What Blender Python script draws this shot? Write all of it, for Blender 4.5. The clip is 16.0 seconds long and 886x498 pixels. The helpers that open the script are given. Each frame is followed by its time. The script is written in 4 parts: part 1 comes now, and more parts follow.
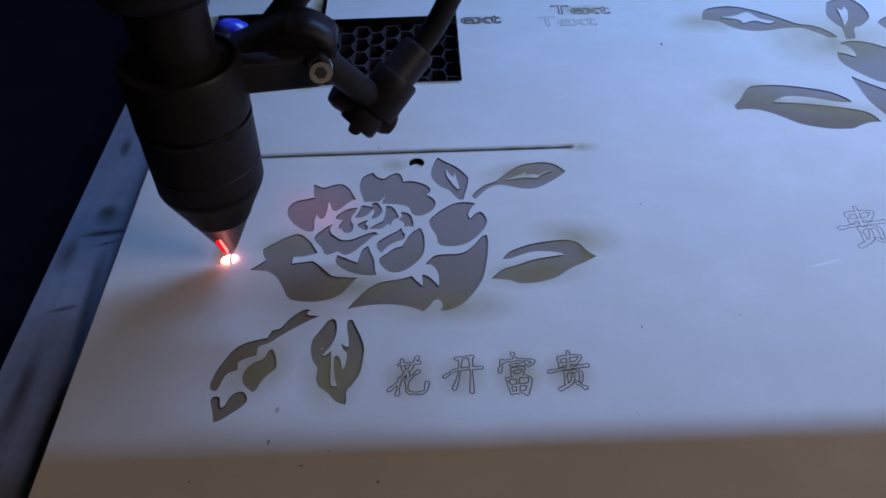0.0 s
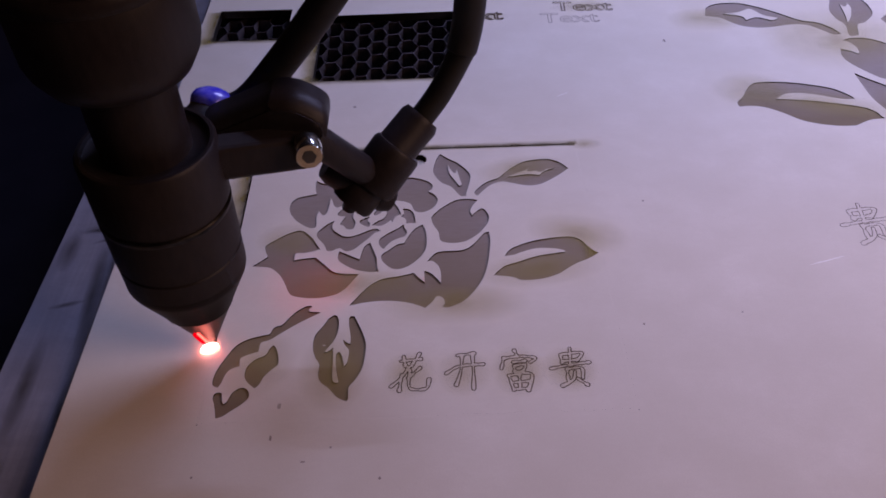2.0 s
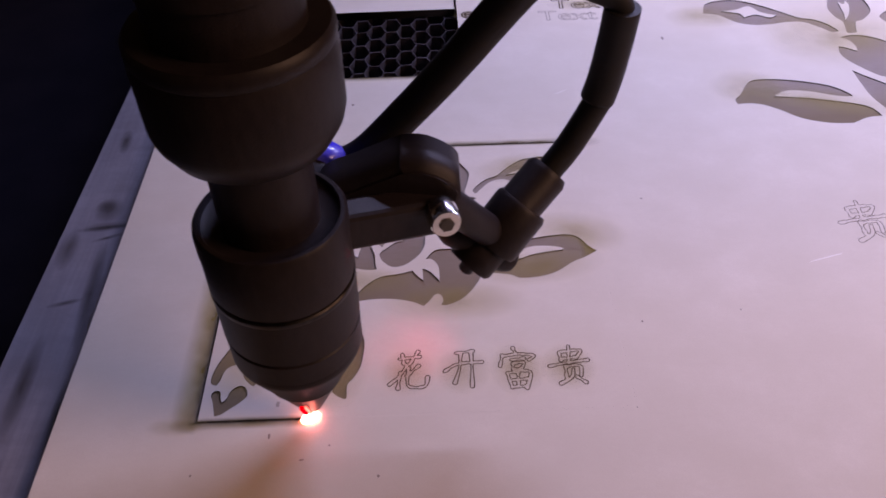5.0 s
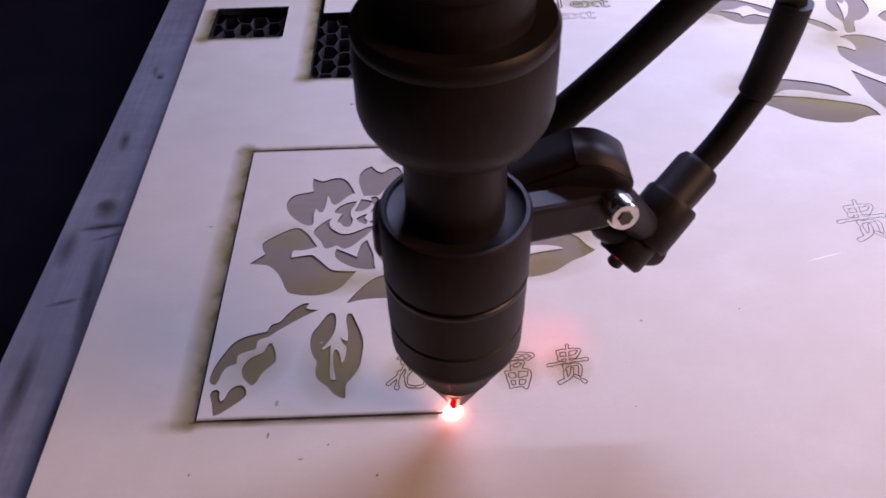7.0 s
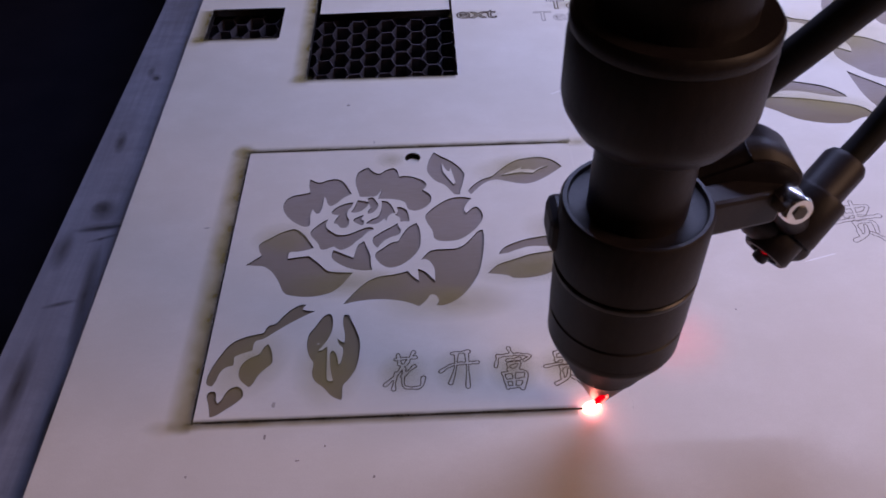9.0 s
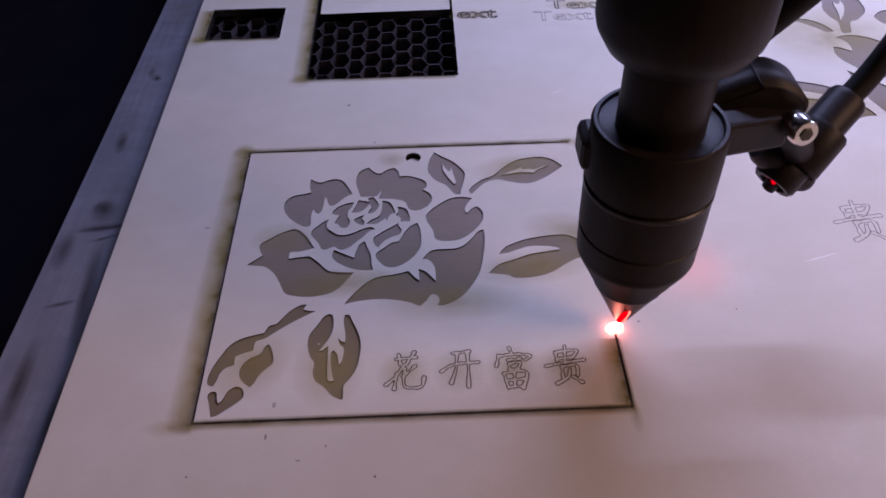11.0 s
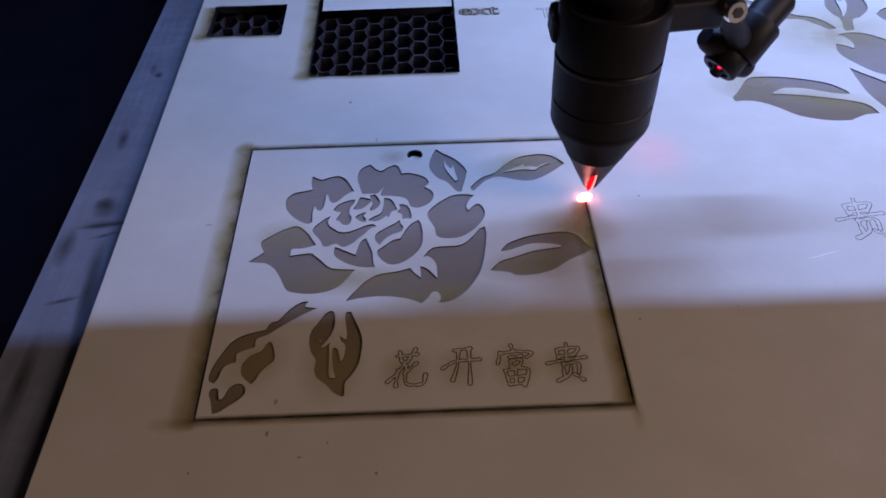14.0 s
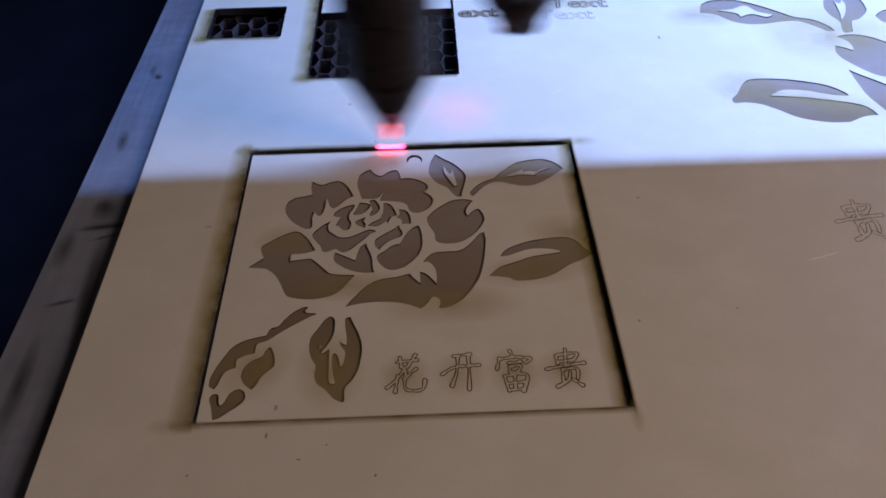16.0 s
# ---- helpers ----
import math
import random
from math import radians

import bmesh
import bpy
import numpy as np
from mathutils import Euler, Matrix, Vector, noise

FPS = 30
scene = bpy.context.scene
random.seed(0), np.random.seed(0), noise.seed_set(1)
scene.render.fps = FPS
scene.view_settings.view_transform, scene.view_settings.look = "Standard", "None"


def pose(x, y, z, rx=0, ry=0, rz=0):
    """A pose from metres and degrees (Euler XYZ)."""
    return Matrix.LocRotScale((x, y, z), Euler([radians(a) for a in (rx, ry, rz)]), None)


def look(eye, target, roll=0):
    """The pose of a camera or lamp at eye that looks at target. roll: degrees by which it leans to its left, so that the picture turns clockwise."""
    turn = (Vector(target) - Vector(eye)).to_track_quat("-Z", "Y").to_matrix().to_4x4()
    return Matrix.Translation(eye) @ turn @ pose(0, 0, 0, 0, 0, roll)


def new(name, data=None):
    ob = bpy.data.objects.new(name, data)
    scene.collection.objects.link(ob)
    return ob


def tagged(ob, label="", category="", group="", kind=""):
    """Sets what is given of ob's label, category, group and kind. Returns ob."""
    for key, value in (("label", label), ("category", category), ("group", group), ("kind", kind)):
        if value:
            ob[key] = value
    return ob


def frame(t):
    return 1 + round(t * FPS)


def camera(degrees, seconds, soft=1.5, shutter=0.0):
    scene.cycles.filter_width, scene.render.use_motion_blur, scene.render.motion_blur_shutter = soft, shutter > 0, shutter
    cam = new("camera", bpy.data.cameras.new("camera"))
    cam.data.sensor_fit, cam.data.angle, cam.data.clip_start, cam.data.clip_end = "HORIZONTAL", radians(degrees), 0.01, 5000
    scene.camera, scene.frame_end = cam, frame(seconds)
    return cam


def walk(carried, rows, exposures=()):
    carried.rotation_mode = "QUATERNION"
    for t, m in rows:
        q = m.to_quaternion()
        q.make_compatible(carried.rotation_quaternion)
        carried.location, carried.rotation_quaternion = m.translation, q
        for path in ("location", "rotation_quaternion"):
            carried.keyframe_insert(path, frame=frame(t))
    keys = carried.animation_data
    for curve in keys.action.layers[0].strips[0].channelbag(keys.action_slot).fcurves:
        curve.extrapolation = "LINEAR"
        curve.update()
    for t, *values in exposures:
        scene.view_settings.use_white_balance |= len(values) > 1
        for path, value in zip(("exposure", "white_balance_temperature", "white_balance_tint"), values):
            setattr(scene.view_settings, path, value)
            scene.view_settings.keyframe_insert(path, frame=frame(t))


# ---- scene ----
cam = camera(56.87, 16.0, soft=1.75, shutter=0.6)
PATH = [
    (0.0, pose(0.05513, -0.10695, 0.15625, 46.148, 0.943, -1.842)),
    (0.5, pose(0.05513, -0.10695, 0.15625, 46.076, 0.995, -1.754)),
    (1.0, pose(0.05513, -0.10695, 0.15625, 46.190, 0.997, -1.724)),
    (1.5, pose(0.05513, -0.10695, 0.15625, 45.989, 1.058, -1.659)),
    (2.0, pose(0.05513, -0.10695, 0.15625, 45.914, 0.988, -1.687)),
    (2.5, pose(0.05513, -0.10695, 0.15625, 45.899, 1.077, -1.735)),
    (3.0, pose(0.05513, -0.10695, 0.15625, 45.778, 1.022, -1.727)),
    (3.5, pose(0.05513, -0.10695, 0.15625, 45.805, 0.996, -1.730)),
    (4.0, pose(0.05513, -0.10695, 0.15625, 45.836, 1.015, -1.787)),
    (6.5, pose(0.05513, -0.10695, 0.15625, 45.626, 0.899, -1.865)),
    (7.0, pose(0.05513, -0.10695, 0.15625, 45.712, 0.913, -1.881)),
    (7.5, pose(0.05513, -0.10695, 0.15625, 45.757, 0.948, -1.950)),
    (8.0, pose(0.05513, -0.10695, 0.15625, 45.834, 0.795, -2.038)),
    (8.5, pose(0.05513, -0.10695, 0.15625, 45.870, 0.781, -2.097)),
    (9.0, pose(0.05513, -0.10695, 0.15625, 45.784, 0.803, -2.097)),
    (11.5, pose(0.05513, -0.10695, 0.15625, 45.775, 0.858, -2.089)),
    (12.0, pose(0.05513, -0.10695, 0.15625, 45.753, 0.847, -2.068)),
    (12.5, pose(0.05513, -0.10695, 0.15625, 45.669, 0.907, -2.049)),
    (13.0, pose(0.05513, -0.10695, 0.15625, 45.571, 0.897, -2.018)),
    (13.5, pose(0.05513, -0.10695, 0.15625, 45.486, 0.902, -1.965)),
    (14.0, pose(0.05513, -0.10695, 0.15625, 45.581, 0.880, -1.962)),
    (14.5, pose(0.05513, -0.10695, 0.15625, 45.613, 0.891, -1.971)),
    (15.0, pose(0.05513, -0.10695, 0.15625, 45.738, 0.846, -1.985)),
    (15.5, pose(0.05513, -0.10695, 0.15625, 45.747, 0.889, -1.993)),
    (16.0, pose(0.05513, -0.10695, 0.15625, 45.711, 0.855, -1.999)),
]
# the phone's own brightness and white balance drift: seconds, stops, kelvin, tint
EXPOSURES = [
    (0.0, -0.25, 5450, 14), (0.6, -0.3, 5700, 17), (0.9, -0.28, 6500, 32), (1.2, -0.25, 7500, 44), (2.2, -0.2, 8300, 50), (4.2, -0.05, 9200, 54), (6.3, 0.63, 8900, 46),
    (7.8, 0.65, 8400, 44), (8.5, 0.44, 8050, 41), (9.2, 0.06, 8050, 41), (11.3, 0.05, 8300, 44), (12.7, 0.05, 8300, 45), (13.2, 0.05, 7000, 42), (13.5, 0.05, 6250, 39), (14.2, 0.05, 5950, 22),
    (15.0, 0.32, 5750, 18), (16.0, 0.64, 5700, 19),
]
walk(cam, PATH, EXPOSURES)

K = 0.001  # the plan is in millimetres; origin at the near left corner of the cut square, y away from the camera

# ---- light ----
world = bpy.data.worlds.new("world")
world.use_nodes = True
world.node_tree.nodes["Background"].inputs["Color"].default_value = (0.9, 0.72, 0.55, 1)
world.node_tree.nodes["Background"].inputs["Strength"].default_value = 0.05
scene.world = world


def area_lamp(name, m, size_x, size_y, watts, colour):
    data = bpy.data.lights.new(name, "AREA")
    data.shape, data.size, data.size_y, data.energy, data.color = "RECTANGLE", size_x, size_y, watts, colour
    ob = new(name, data)
    ob.matrix_world = m
    return ob


LAMP = Vector((385 * K, 276 * K, 267 * K))
area_lamp("led_strip_light", look(LAMP, (385 * K, 60 * K, 0)), 0.6, 0.005, 3.1, (0.32, 0.52, 1.0))
area_lamp("room_ceiling_light", look((0.90, -0.27, 0.54), (0.1, 0.05, 0)), 0.42, 0.42, 4.0, (1.0, 0.80, 0.60))


# ---- materials ----
def material(name, rough=0.6, metal=0.0, colour=(0.5, 0.5, 0.5), grain=(), bump=0.0, bump_scale=800, spec=0.5):
    """grain: rows of (scale per metre, stretch, darker colour, amount)."""
    m = bpy.data.materials.new(name)
    m.use_nodes = True
    nt = m.node_tree
    n, l = nt.nodes, nt.links
    b = n["Principled BSDF"]
    b.inputs["Roughness"].default_value, b.inputs["Metallic"].default_value = rough, metal
    b.inputs["Specular IOR Level"].default_value = spec
    geo = n.new("ShaderNodeTexCoord")
    last = None
    for scale, stretch, dark, amount in grain:
        mp = n.new("ShaderNodeMapping")
        mp.inputs["Scale"].default_value = stretch
        l.new(geo.outputs["Object"], mp.inputs["Vector"])
        t = n.new("ShaderNodeTexNoise")
        t.inputs["Scale"].default_value, t.inputs["Detail"].default_value = scale, 6
        l.new(mp.outputs[0], t.inputs["Vector"])
        r = n.new("ShaderNodeMapRange")
        r.inputs["From Min"].default_value, r.inputs["From Max"].default_value = 0.35, 0.7
        r.inputs["To Max"].default_value = amount
        l.new(t.outputs["Fac"], r.inputs["Value"])
        mix = n.new("ShaderNodeMix")
        mix.data_type = "RGBA"
        l.new(r.outputs[0], mix.inputs[0])
        if last is None:
            mix.inputs[6].default_value = (*colour, 1)
        else:
            l.new(last, mix.inputs[6])
        mix.inputs[7].default_value = (*dark, 1)
        last = mix.outputs[2]
    if last is None:
        b.inputs["Base Color"].default_value = (*colour, 1)
    else:
        l.new(last, b.inputs["Base Color"])
    if bump:
        t = n.new("ShaderNodeTexNoise")
        t.inputs["Scale"].default_value, t.inputs["Detail"].default_value = bump_scale, 4
        l.new(geo.outputs["Object"], t.inputs["Vector"])
        bp = n.new("ShaderNodeBump")
        bp.inputs["Strength"].default_value, bp.inputs["Distance"].default_value = bump, 0.0002
        l.new(t.outputs["Fac"], bp.inputs["Height"])
        l.new(bp.outputs[0], b.inputs["Normal"])
    return m


def glow(name, colour, strength):
    m = bpy.data.materials.new(name)
    m.use_nodes = True
    b = m.node_tree.nodes["Principled BSDF"]
    b.inputs["Base Color"].default_value = (*colour, 1)
    b.inputs["Emission Color"].default_value = (*colour, 1)
    b.inputs["Emission Strength"].default_value = strength
    return m


WOOD = material("pale_basswood_board", 0.62, 0, (0.70, 0.63, 0.54),
                [(35, (1, 1, 1), (0.60, 0.53, 0.435), 0.7), (700, (0.6, 1.2, 1), (0.60, 0.52, 0.43), 0.22),
                 (110, (0.7, 1, 1), (0.61, 0.54, 0.44), 0.55), (2600, (1, 1, 1), (0.56, 0.49, 0.40), 0.28)], 0.10, 1500, 0.3)
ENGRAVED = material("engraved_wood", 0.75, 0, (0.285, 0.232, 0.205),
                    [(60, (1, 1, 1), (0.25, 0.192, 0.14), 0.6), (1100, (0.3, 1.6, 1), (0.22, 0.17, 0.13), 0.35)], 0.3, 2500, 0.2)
def brown_blend(m, y0, y1):
    """The engraved colour turns from grey to olive brown along the board, with a wavy border."""
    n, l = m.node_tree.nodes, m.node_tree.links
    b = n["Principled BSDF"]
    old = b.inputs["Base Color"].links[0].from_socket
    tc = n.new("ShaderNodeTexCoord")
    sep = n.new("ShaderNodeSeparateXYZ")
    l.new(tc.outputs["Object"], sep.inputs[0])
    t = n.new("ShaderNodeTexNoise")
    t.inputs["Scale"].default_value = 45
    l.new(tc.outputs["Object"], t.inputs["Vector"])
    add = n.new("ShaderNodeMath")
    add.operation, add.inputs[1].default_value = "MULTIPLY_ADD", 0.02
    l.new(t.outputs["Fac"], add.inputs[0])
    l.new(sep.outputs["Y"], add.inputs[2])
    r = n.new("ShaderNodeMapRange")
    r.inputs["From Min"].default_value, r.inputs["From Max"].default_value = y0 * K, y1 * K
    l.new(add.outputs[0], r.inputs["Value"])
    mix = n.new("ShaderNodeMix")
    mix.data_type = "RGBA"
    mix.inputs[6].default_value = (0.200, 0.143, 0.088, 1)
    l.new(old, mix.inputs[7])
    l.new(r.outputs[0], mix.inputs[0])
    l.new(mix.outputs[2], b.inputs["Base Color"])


brown_blend(ENGRAVED, 42, 74)
ENGRAVED_FAR = material("engraved_wood_far", 0.75, 0, (0.285, 0.232, 0.205),
                        [(60, (1, 1, 1), (0.25, 0.192, 0.14), 0.6), (1100, (0.3, 1.6, 1), (0.22, 0.17, 0.13), 0.35)], 0.3, 2500, 0.2)
brown_blend(ENGRAVED_FAR, 119, 137)
CHAR = material("charred_edge", 0.85, 0, (0.014, 0.010, 0.008), [(500, (1, 1, 1), (0.007, 0.005, 0.004), 0.7)], 0.4, 1500, 0.2)
LINE = material("scored_line", 0.85, 0, (0.10, 0.068, 0.048), [(700, (1, 1, 1), (0.03, 0.02, 0.014), 0.7)], 0, 800, 0.2)
FAINT = material("faint_scored_line", 0.8, 0, (0.42, 0.36, 0.30), [(700, (1, 1, 1), (0.33, 0.28, 0.22), 0.6)], 0, 800, 0.2)
SPECK = material("dark_speck", 0.8, 0, (0.30, 0.24, 0.20), [(900, (1, 1, 1), (0.2, 0.16, 0.13), 0.6)])
BLACK = material("black_anodised_metal", 0.46, 0.0, (0.0115, 0.0082, 0.0098),
                 [(120, (1, 1, 1), (0.018, 0.014, 0.015), 0.6), (900, (1, 1, 0.3), (0.032, 0.026, 0.026), 0.25)], 0.25, 3000, 0.2)
BLACK_TURNED = material("turned_black_metal", 0.5, 0.6, (0.016, 0.012, 0.012),
                        [(150, (1, 1, 1), (0.011, 0.009, 0.009), 0.6)], 0.1, 4000, 0.25)
WORN_GLINT = material("worn_edge_glint", 0.42, 1.0, (0.05, 0.047, 0.047), [(350, (1, 1, 1), (0.02, 0.018, 0.018), 1.0)])
RUBBER = material("black_rubber", 0.6, 0, (0.012, 0.012, 0.013), [(300, (1, 1, 1), (0.022, 0.021, 0.021), 0.5)], 0.2, 2500, 0.3)
CHROME = material("bright_steel", 0.18, 1.0, (0.80, 0.78, 0.74), [(400, (1, 1, 1), (0.55, 0.53, 0.50), 0.5)])
SOCKET = material("dark_socket", 0.5, 1.0, (0.12, 0.11, 0.10))
BLUE = material("blue_plastic", 0.22, 0, (0.02, 0.03, 0.62), [(500, (1, 1, 1), (0.25, 0.27, 0.8), 0.5)])
ALU = material("stained_aluminium", 0.5, 0.1, (0.20, 0.212, 0.265),
               [(34, (1, 0.3, 1), (0.125, 0.12, 0.135), 0.7), (300, (2.2, 0.10, 1), (0.33, 0.34, 0.40), 0.55), (170, (0.6, 1.4, 1), (0.10, 0.095, 0.11), 0.5),
                (70, (1.5, 0.6, 1), (0.11, 0.105, 0.118), 0.6), (16, (1, 0.5, 1), (0.28, 0.29, 0.35), 0.5)], 0.3, 900)
COMB = material("sooty_aluminium_foil", 0.5, 0.5, (0.115, 0.10, 0.11), [(180, (1, 1, 1), (0.05, 0.042, 0.045), 0.8)])
PIT = material("dark_painted_steel", 0.7, 0, (0.010, 0.010, 0.018), [(40, (1, 1, 1), (0.018, 0.017, 0.026), 0.7)], 0.2, 500, 0.1)
WALL = material("room_wall_paint", 0.8, 0, (0.55, 0.50, 0.44), [(4, (1, 1, 1), (0.48, 0.44, 0.39), 0.5)])
SPARK = glow("burning_point", (1.0, 0.32, 0.26), 34.0)
RED_DOT = glow("red_pointer_dot", (1.0, 0.03, 0.08), 40.0)
RED_LENS = glow("red_pointer_lens", (1.0, 0.003, 0.012), 2300.0)
# emission paints the streak of beam and flame light on the nozzle
STREAK_RED = glow("painted_red_streak", (1.0, 0.006, 0.012), 1.1)
STREAK_BRIGHT = glow("painted_bright_streak", (1.0, 0.16, 0.12), 3.0)
STREAK_RED.node_tree.nodes["Principled BSDF"].inputs["Base Color"].default_value = (0.05, 0.006, 0.006, 1)
STREAK_RED.node_tree.nodes["Principled BSDF"].inputs["Specular IOR Level"].default_value = 0.0


def soot_material(name, peak, power, edge=3.0, thin=(0.36, 0.26, 0.035, 1)):
    """A smoke film: thickest at the kerf, thinning outwards; the film's mesh lies along its own x."""
    m = bpy.data.materials.new(name)
    m.use_nodes = True
    n, l = m.node_tree.nodes, m.node_tree.links
    b, out = n["Principled BSDF"], n["Material Output"]
    b.inputs["Roughness"].default_value = 0.8
    uv = n.new("ShaderNodeUVMap")
    sep = n.new("ShaderNodeSeparateXYZ")
    l.new(uv.outputs[0], sep.inputs[0])
    pw = n.new("ShaderNodeMath")
    pw.operation, pw.inputs[1].default_value = "POWER", power
    l.new(sep.outputs["X"], pw.inputs[0])
    deep = n.new("ShaderNodeMath")
    deep.operation, deep.inputs[1].default_value = "POWER", edge
    l.new(sep.outputs["X"], deep.inputs[0])
    tone = n.new("ShaderNodeMix")
    tone.data_type = "RGBA"
    tone.inputs[6].default_value = thin
    tone.inputs[7].default_value = (0.03, 0.018, 0.008, 1) if peak > 0.6 else (0.36, 0.26, 0.07, 1)
    l.new(deep.outputs[0], tone.inputs[0])
    l.new(tone.outputs[2], b.inputs["Base Color"])
    geo = n.new("ShaderNodeNewGeometry")
    t = n.new("ShaderNodeTexNoise")
    t.inputs["Scale"].default_value, t.inputs["Detail"].default_value = 120, 3
    l.new(geo.outputs["Position"], t.inputs["Vector"])
    r = n.new("ShaderNodeMapRange")
    r.inputs["From Min"].default_value, r.inputs["From Max"].default_value = 0.3, 0.7
    r.inputs["To Min"].default_value, r.inputs["To Max"].default_value = peak * 0.55, peak
    l.new(t.outputs["Fac"], r.inputs["Value"])
    mul = n.new("ShaderNodeMath")
    mul.operation = "MULTIPLY"
    l.new(pw.outputs[0], mul.inputs[0])
    l.new(r.outputs[0], mul.inputs[1])
    tr = n.new("ShaderNodeBsdfTransparent")
    mix = n.new("ShaderNodeMixShader")
    l.new(mul.outputs[0], mix.inputs[0])
    l.new(tr.outputs[0], mix.inputs[1])
    l.new(b.outputs[0], mix.inputs[2])
    l.new(mix.outputs[0], out.inputs["Surface"])
    return m


SOOT_WIDE = soot_material("thick_smoke_stain", 0.97, 1.05, 4.5)
SOOT_THIN = soot_material("thin_smoke_stain", 0.92, 1.2, 2.2)


SOOT_FAINT = soot_material("faint_smoke_stain", 0.48, 1.0, 3.0, (0.50, 0.39, 0.12, 1))
GRIME = soot_material("grey_grime", 0.7, 0.8, 2.6, (0.07, 0.065, 0.07, 1))


# ---- mesh helpers ----
def part(name, bm, mat, parent=None, label=""):
    me = bpy.data.meshes.new(name)
    bm.to_mesh(me)
    bm.free()
    me.materials.append(mat)
    ob = new(name, me)
    if parent is not None:
        ob.parent = parent
    if label:
        ob["label"] = label
    return ob


def box(x0, x1, y0, y1, z0, z1, bevel=0.0):
    bm = bmesh.new()
    bmesh.ops.create_cube(bm, size=1)
    for v in bm.verts:
        v.co = Vector(((x0 + x1) / 2 + v.co.x * (x1 - x0), (y0 + y1) / 2 + v.co.y * (y1 - y0), (z0 + z1) / 2 + v.co.z * (z1 - z0))) * K
    if bevel:
        bmesh.ops.bevel(bm, geom=bm.edges[:], offset=bevel * K, segments=2, affect="EDGES", profile=0.5)
    return bm


def lathe(profile, m=None, steps=64, smooth_angle=0.7):
    """Turned solid: profile rows of (radius, z) in millimetres."""
    bm = bmesh.new()
    rings = []
    for r, z in profile:
        rings.append([bm.verts.new((r * K * math.cos(2 * math.pi * i / steps), r * K * math.sin(2 * math.pi * i / steps), z * K)) for i in range(steps)])
    for a, b in zip(rings, rings[1:]):
        for i in range(steps):
            f = bm.faces.new((a[i], a[(i + 1) % steps], b[(i + 1) % steps], b[i]))
            f.smooth = True
    bm.faces.new(list(reversed(rings[0])))
    bm.faces.new(rings[-1])
    bmesh.ops.recalc_face_normals(bm, faces=bm.faces[:])
    for e in bm.edges:
        if len(e.link_faces) == 2 and e.calc_face_angle() > smooth_angle:
            e.smooth = False
    if m is not None:
        bm.transform(m)
    return bm


def rod(a, b, profile, steps=32):
    """A turned solid whose axis runs from a to b (millimetres); profile of (radius, share of the way)."""
    a, b = Vector(a) * K, Vector(b) * K
    q = (b - a).to_track_quat("Z", "Y")
    d = (b - a).length / K
    return lathe([(r, s * d) for r, s in profile], Matrix.Translation(a) @ q.to_matrix().to_4x4(), steps)


def tube(points, radius, steps=20, per=10):
    """A round hose through the points (millimetres)."""
    pts = [Vector(p) for p in smooth(points, per, False)]
    bm = bmesh.new()
    rings, up = [], Vector((0, 0, 1))
    for i, p in enumerate(pts):
        d = (pts[min(i + 1, len(pts) - 1)] - pts[max(i - 1, 0)]).normalized()
        side = d.cross(Vector((0.3, -0.9, 0.2))).normalized()
        top = side.cross(d)
        rings.append([bm.verts.new((p + radius * (side * math.cos(2 * math.pi * k / steps) + top * math.sin(2 * math.pi * k / steps))) * K) for k in range(steps)])
    for a, b in zip(rings, rings[1:]):
        for k in range(steps):
            bm.faces.new((a[k], a[(k + 1) % steps], b[(k + 1) % steps], b[k])).smooth = True
    bm.faces.new(rings[0])
    bm.faces.new(rings[-1])
    bmesh.ops.recalc_face_normals(bm, faces=bm.faces[:])
    return bm


def smooth(points, per=5, closed=True):
    """A Catmull-Rom curve; a point given twice is a sharp corner."""
    n, out = len(points), []
    for i in range(n if closed else n - 1):
        p = [Vector(points[j % n] if closed else points[min(max(j, 0), n - 1)]) for j in (i - 1, i, i + 1, i + 2)]
        if (p[2] - p[1]).length < 1e-6:
            continue
        for s in range(per):
            t = s / per
            out.append(0.5 * (2 * p[1] + (p[2] - p[0]) * t + (2 * p[0] - 5 * p[1] + 4 * p[2] - p[3]) * t * t + (3 * p[1] - p[0] - 3 * p[2] + p[3]) * t ** 3))
    if not closed:
        out.append(Vector(points[-1]))
    return out


def plate(name, loops, z0, z1, mat, parent=None, label="", side_mat=None):
    """A flat sheet from z0 to z1; inner loops are holes right through it."""
    cu = bpy.data.curves.new(name, "CURVE")
    cu.dimensions, cu.fill_mode = "2D", "BOTH"
    cu.extrude = (z1 - z0) / 2 * K
    for loop in loops:
        s = cu.splines.new("POLY")
        s.points.add(len(loop) - 1)
        for p, q in zip(s.points, loop):
            p.co = (q[0] * K, q[1] * K, 0, 1)
        s.use_cyclic_u = True
    tmp = bpy.data.objects.new(name, cu)
    me = bpy.data.meshes.new_from_object(tmp)
    bpy.data.objects.remove(tmp)
    me.name = name
    me.transform(Matrix.Translation((0, 0, (z0 + z1) / 2 * K)))
    me.materials.clear()
    me.materials.append(mat)
    if side_mat is not None:
        me.materials.append(side_mat)
        for f in me.polygons:
            f.material_index = 1 if abs(f.normal.z) < 0.5 else 0
    ob = new(name, me)
    if parent is not None:
        ob.parent = parent
    if label:
        ob["label"] = label
    return ob


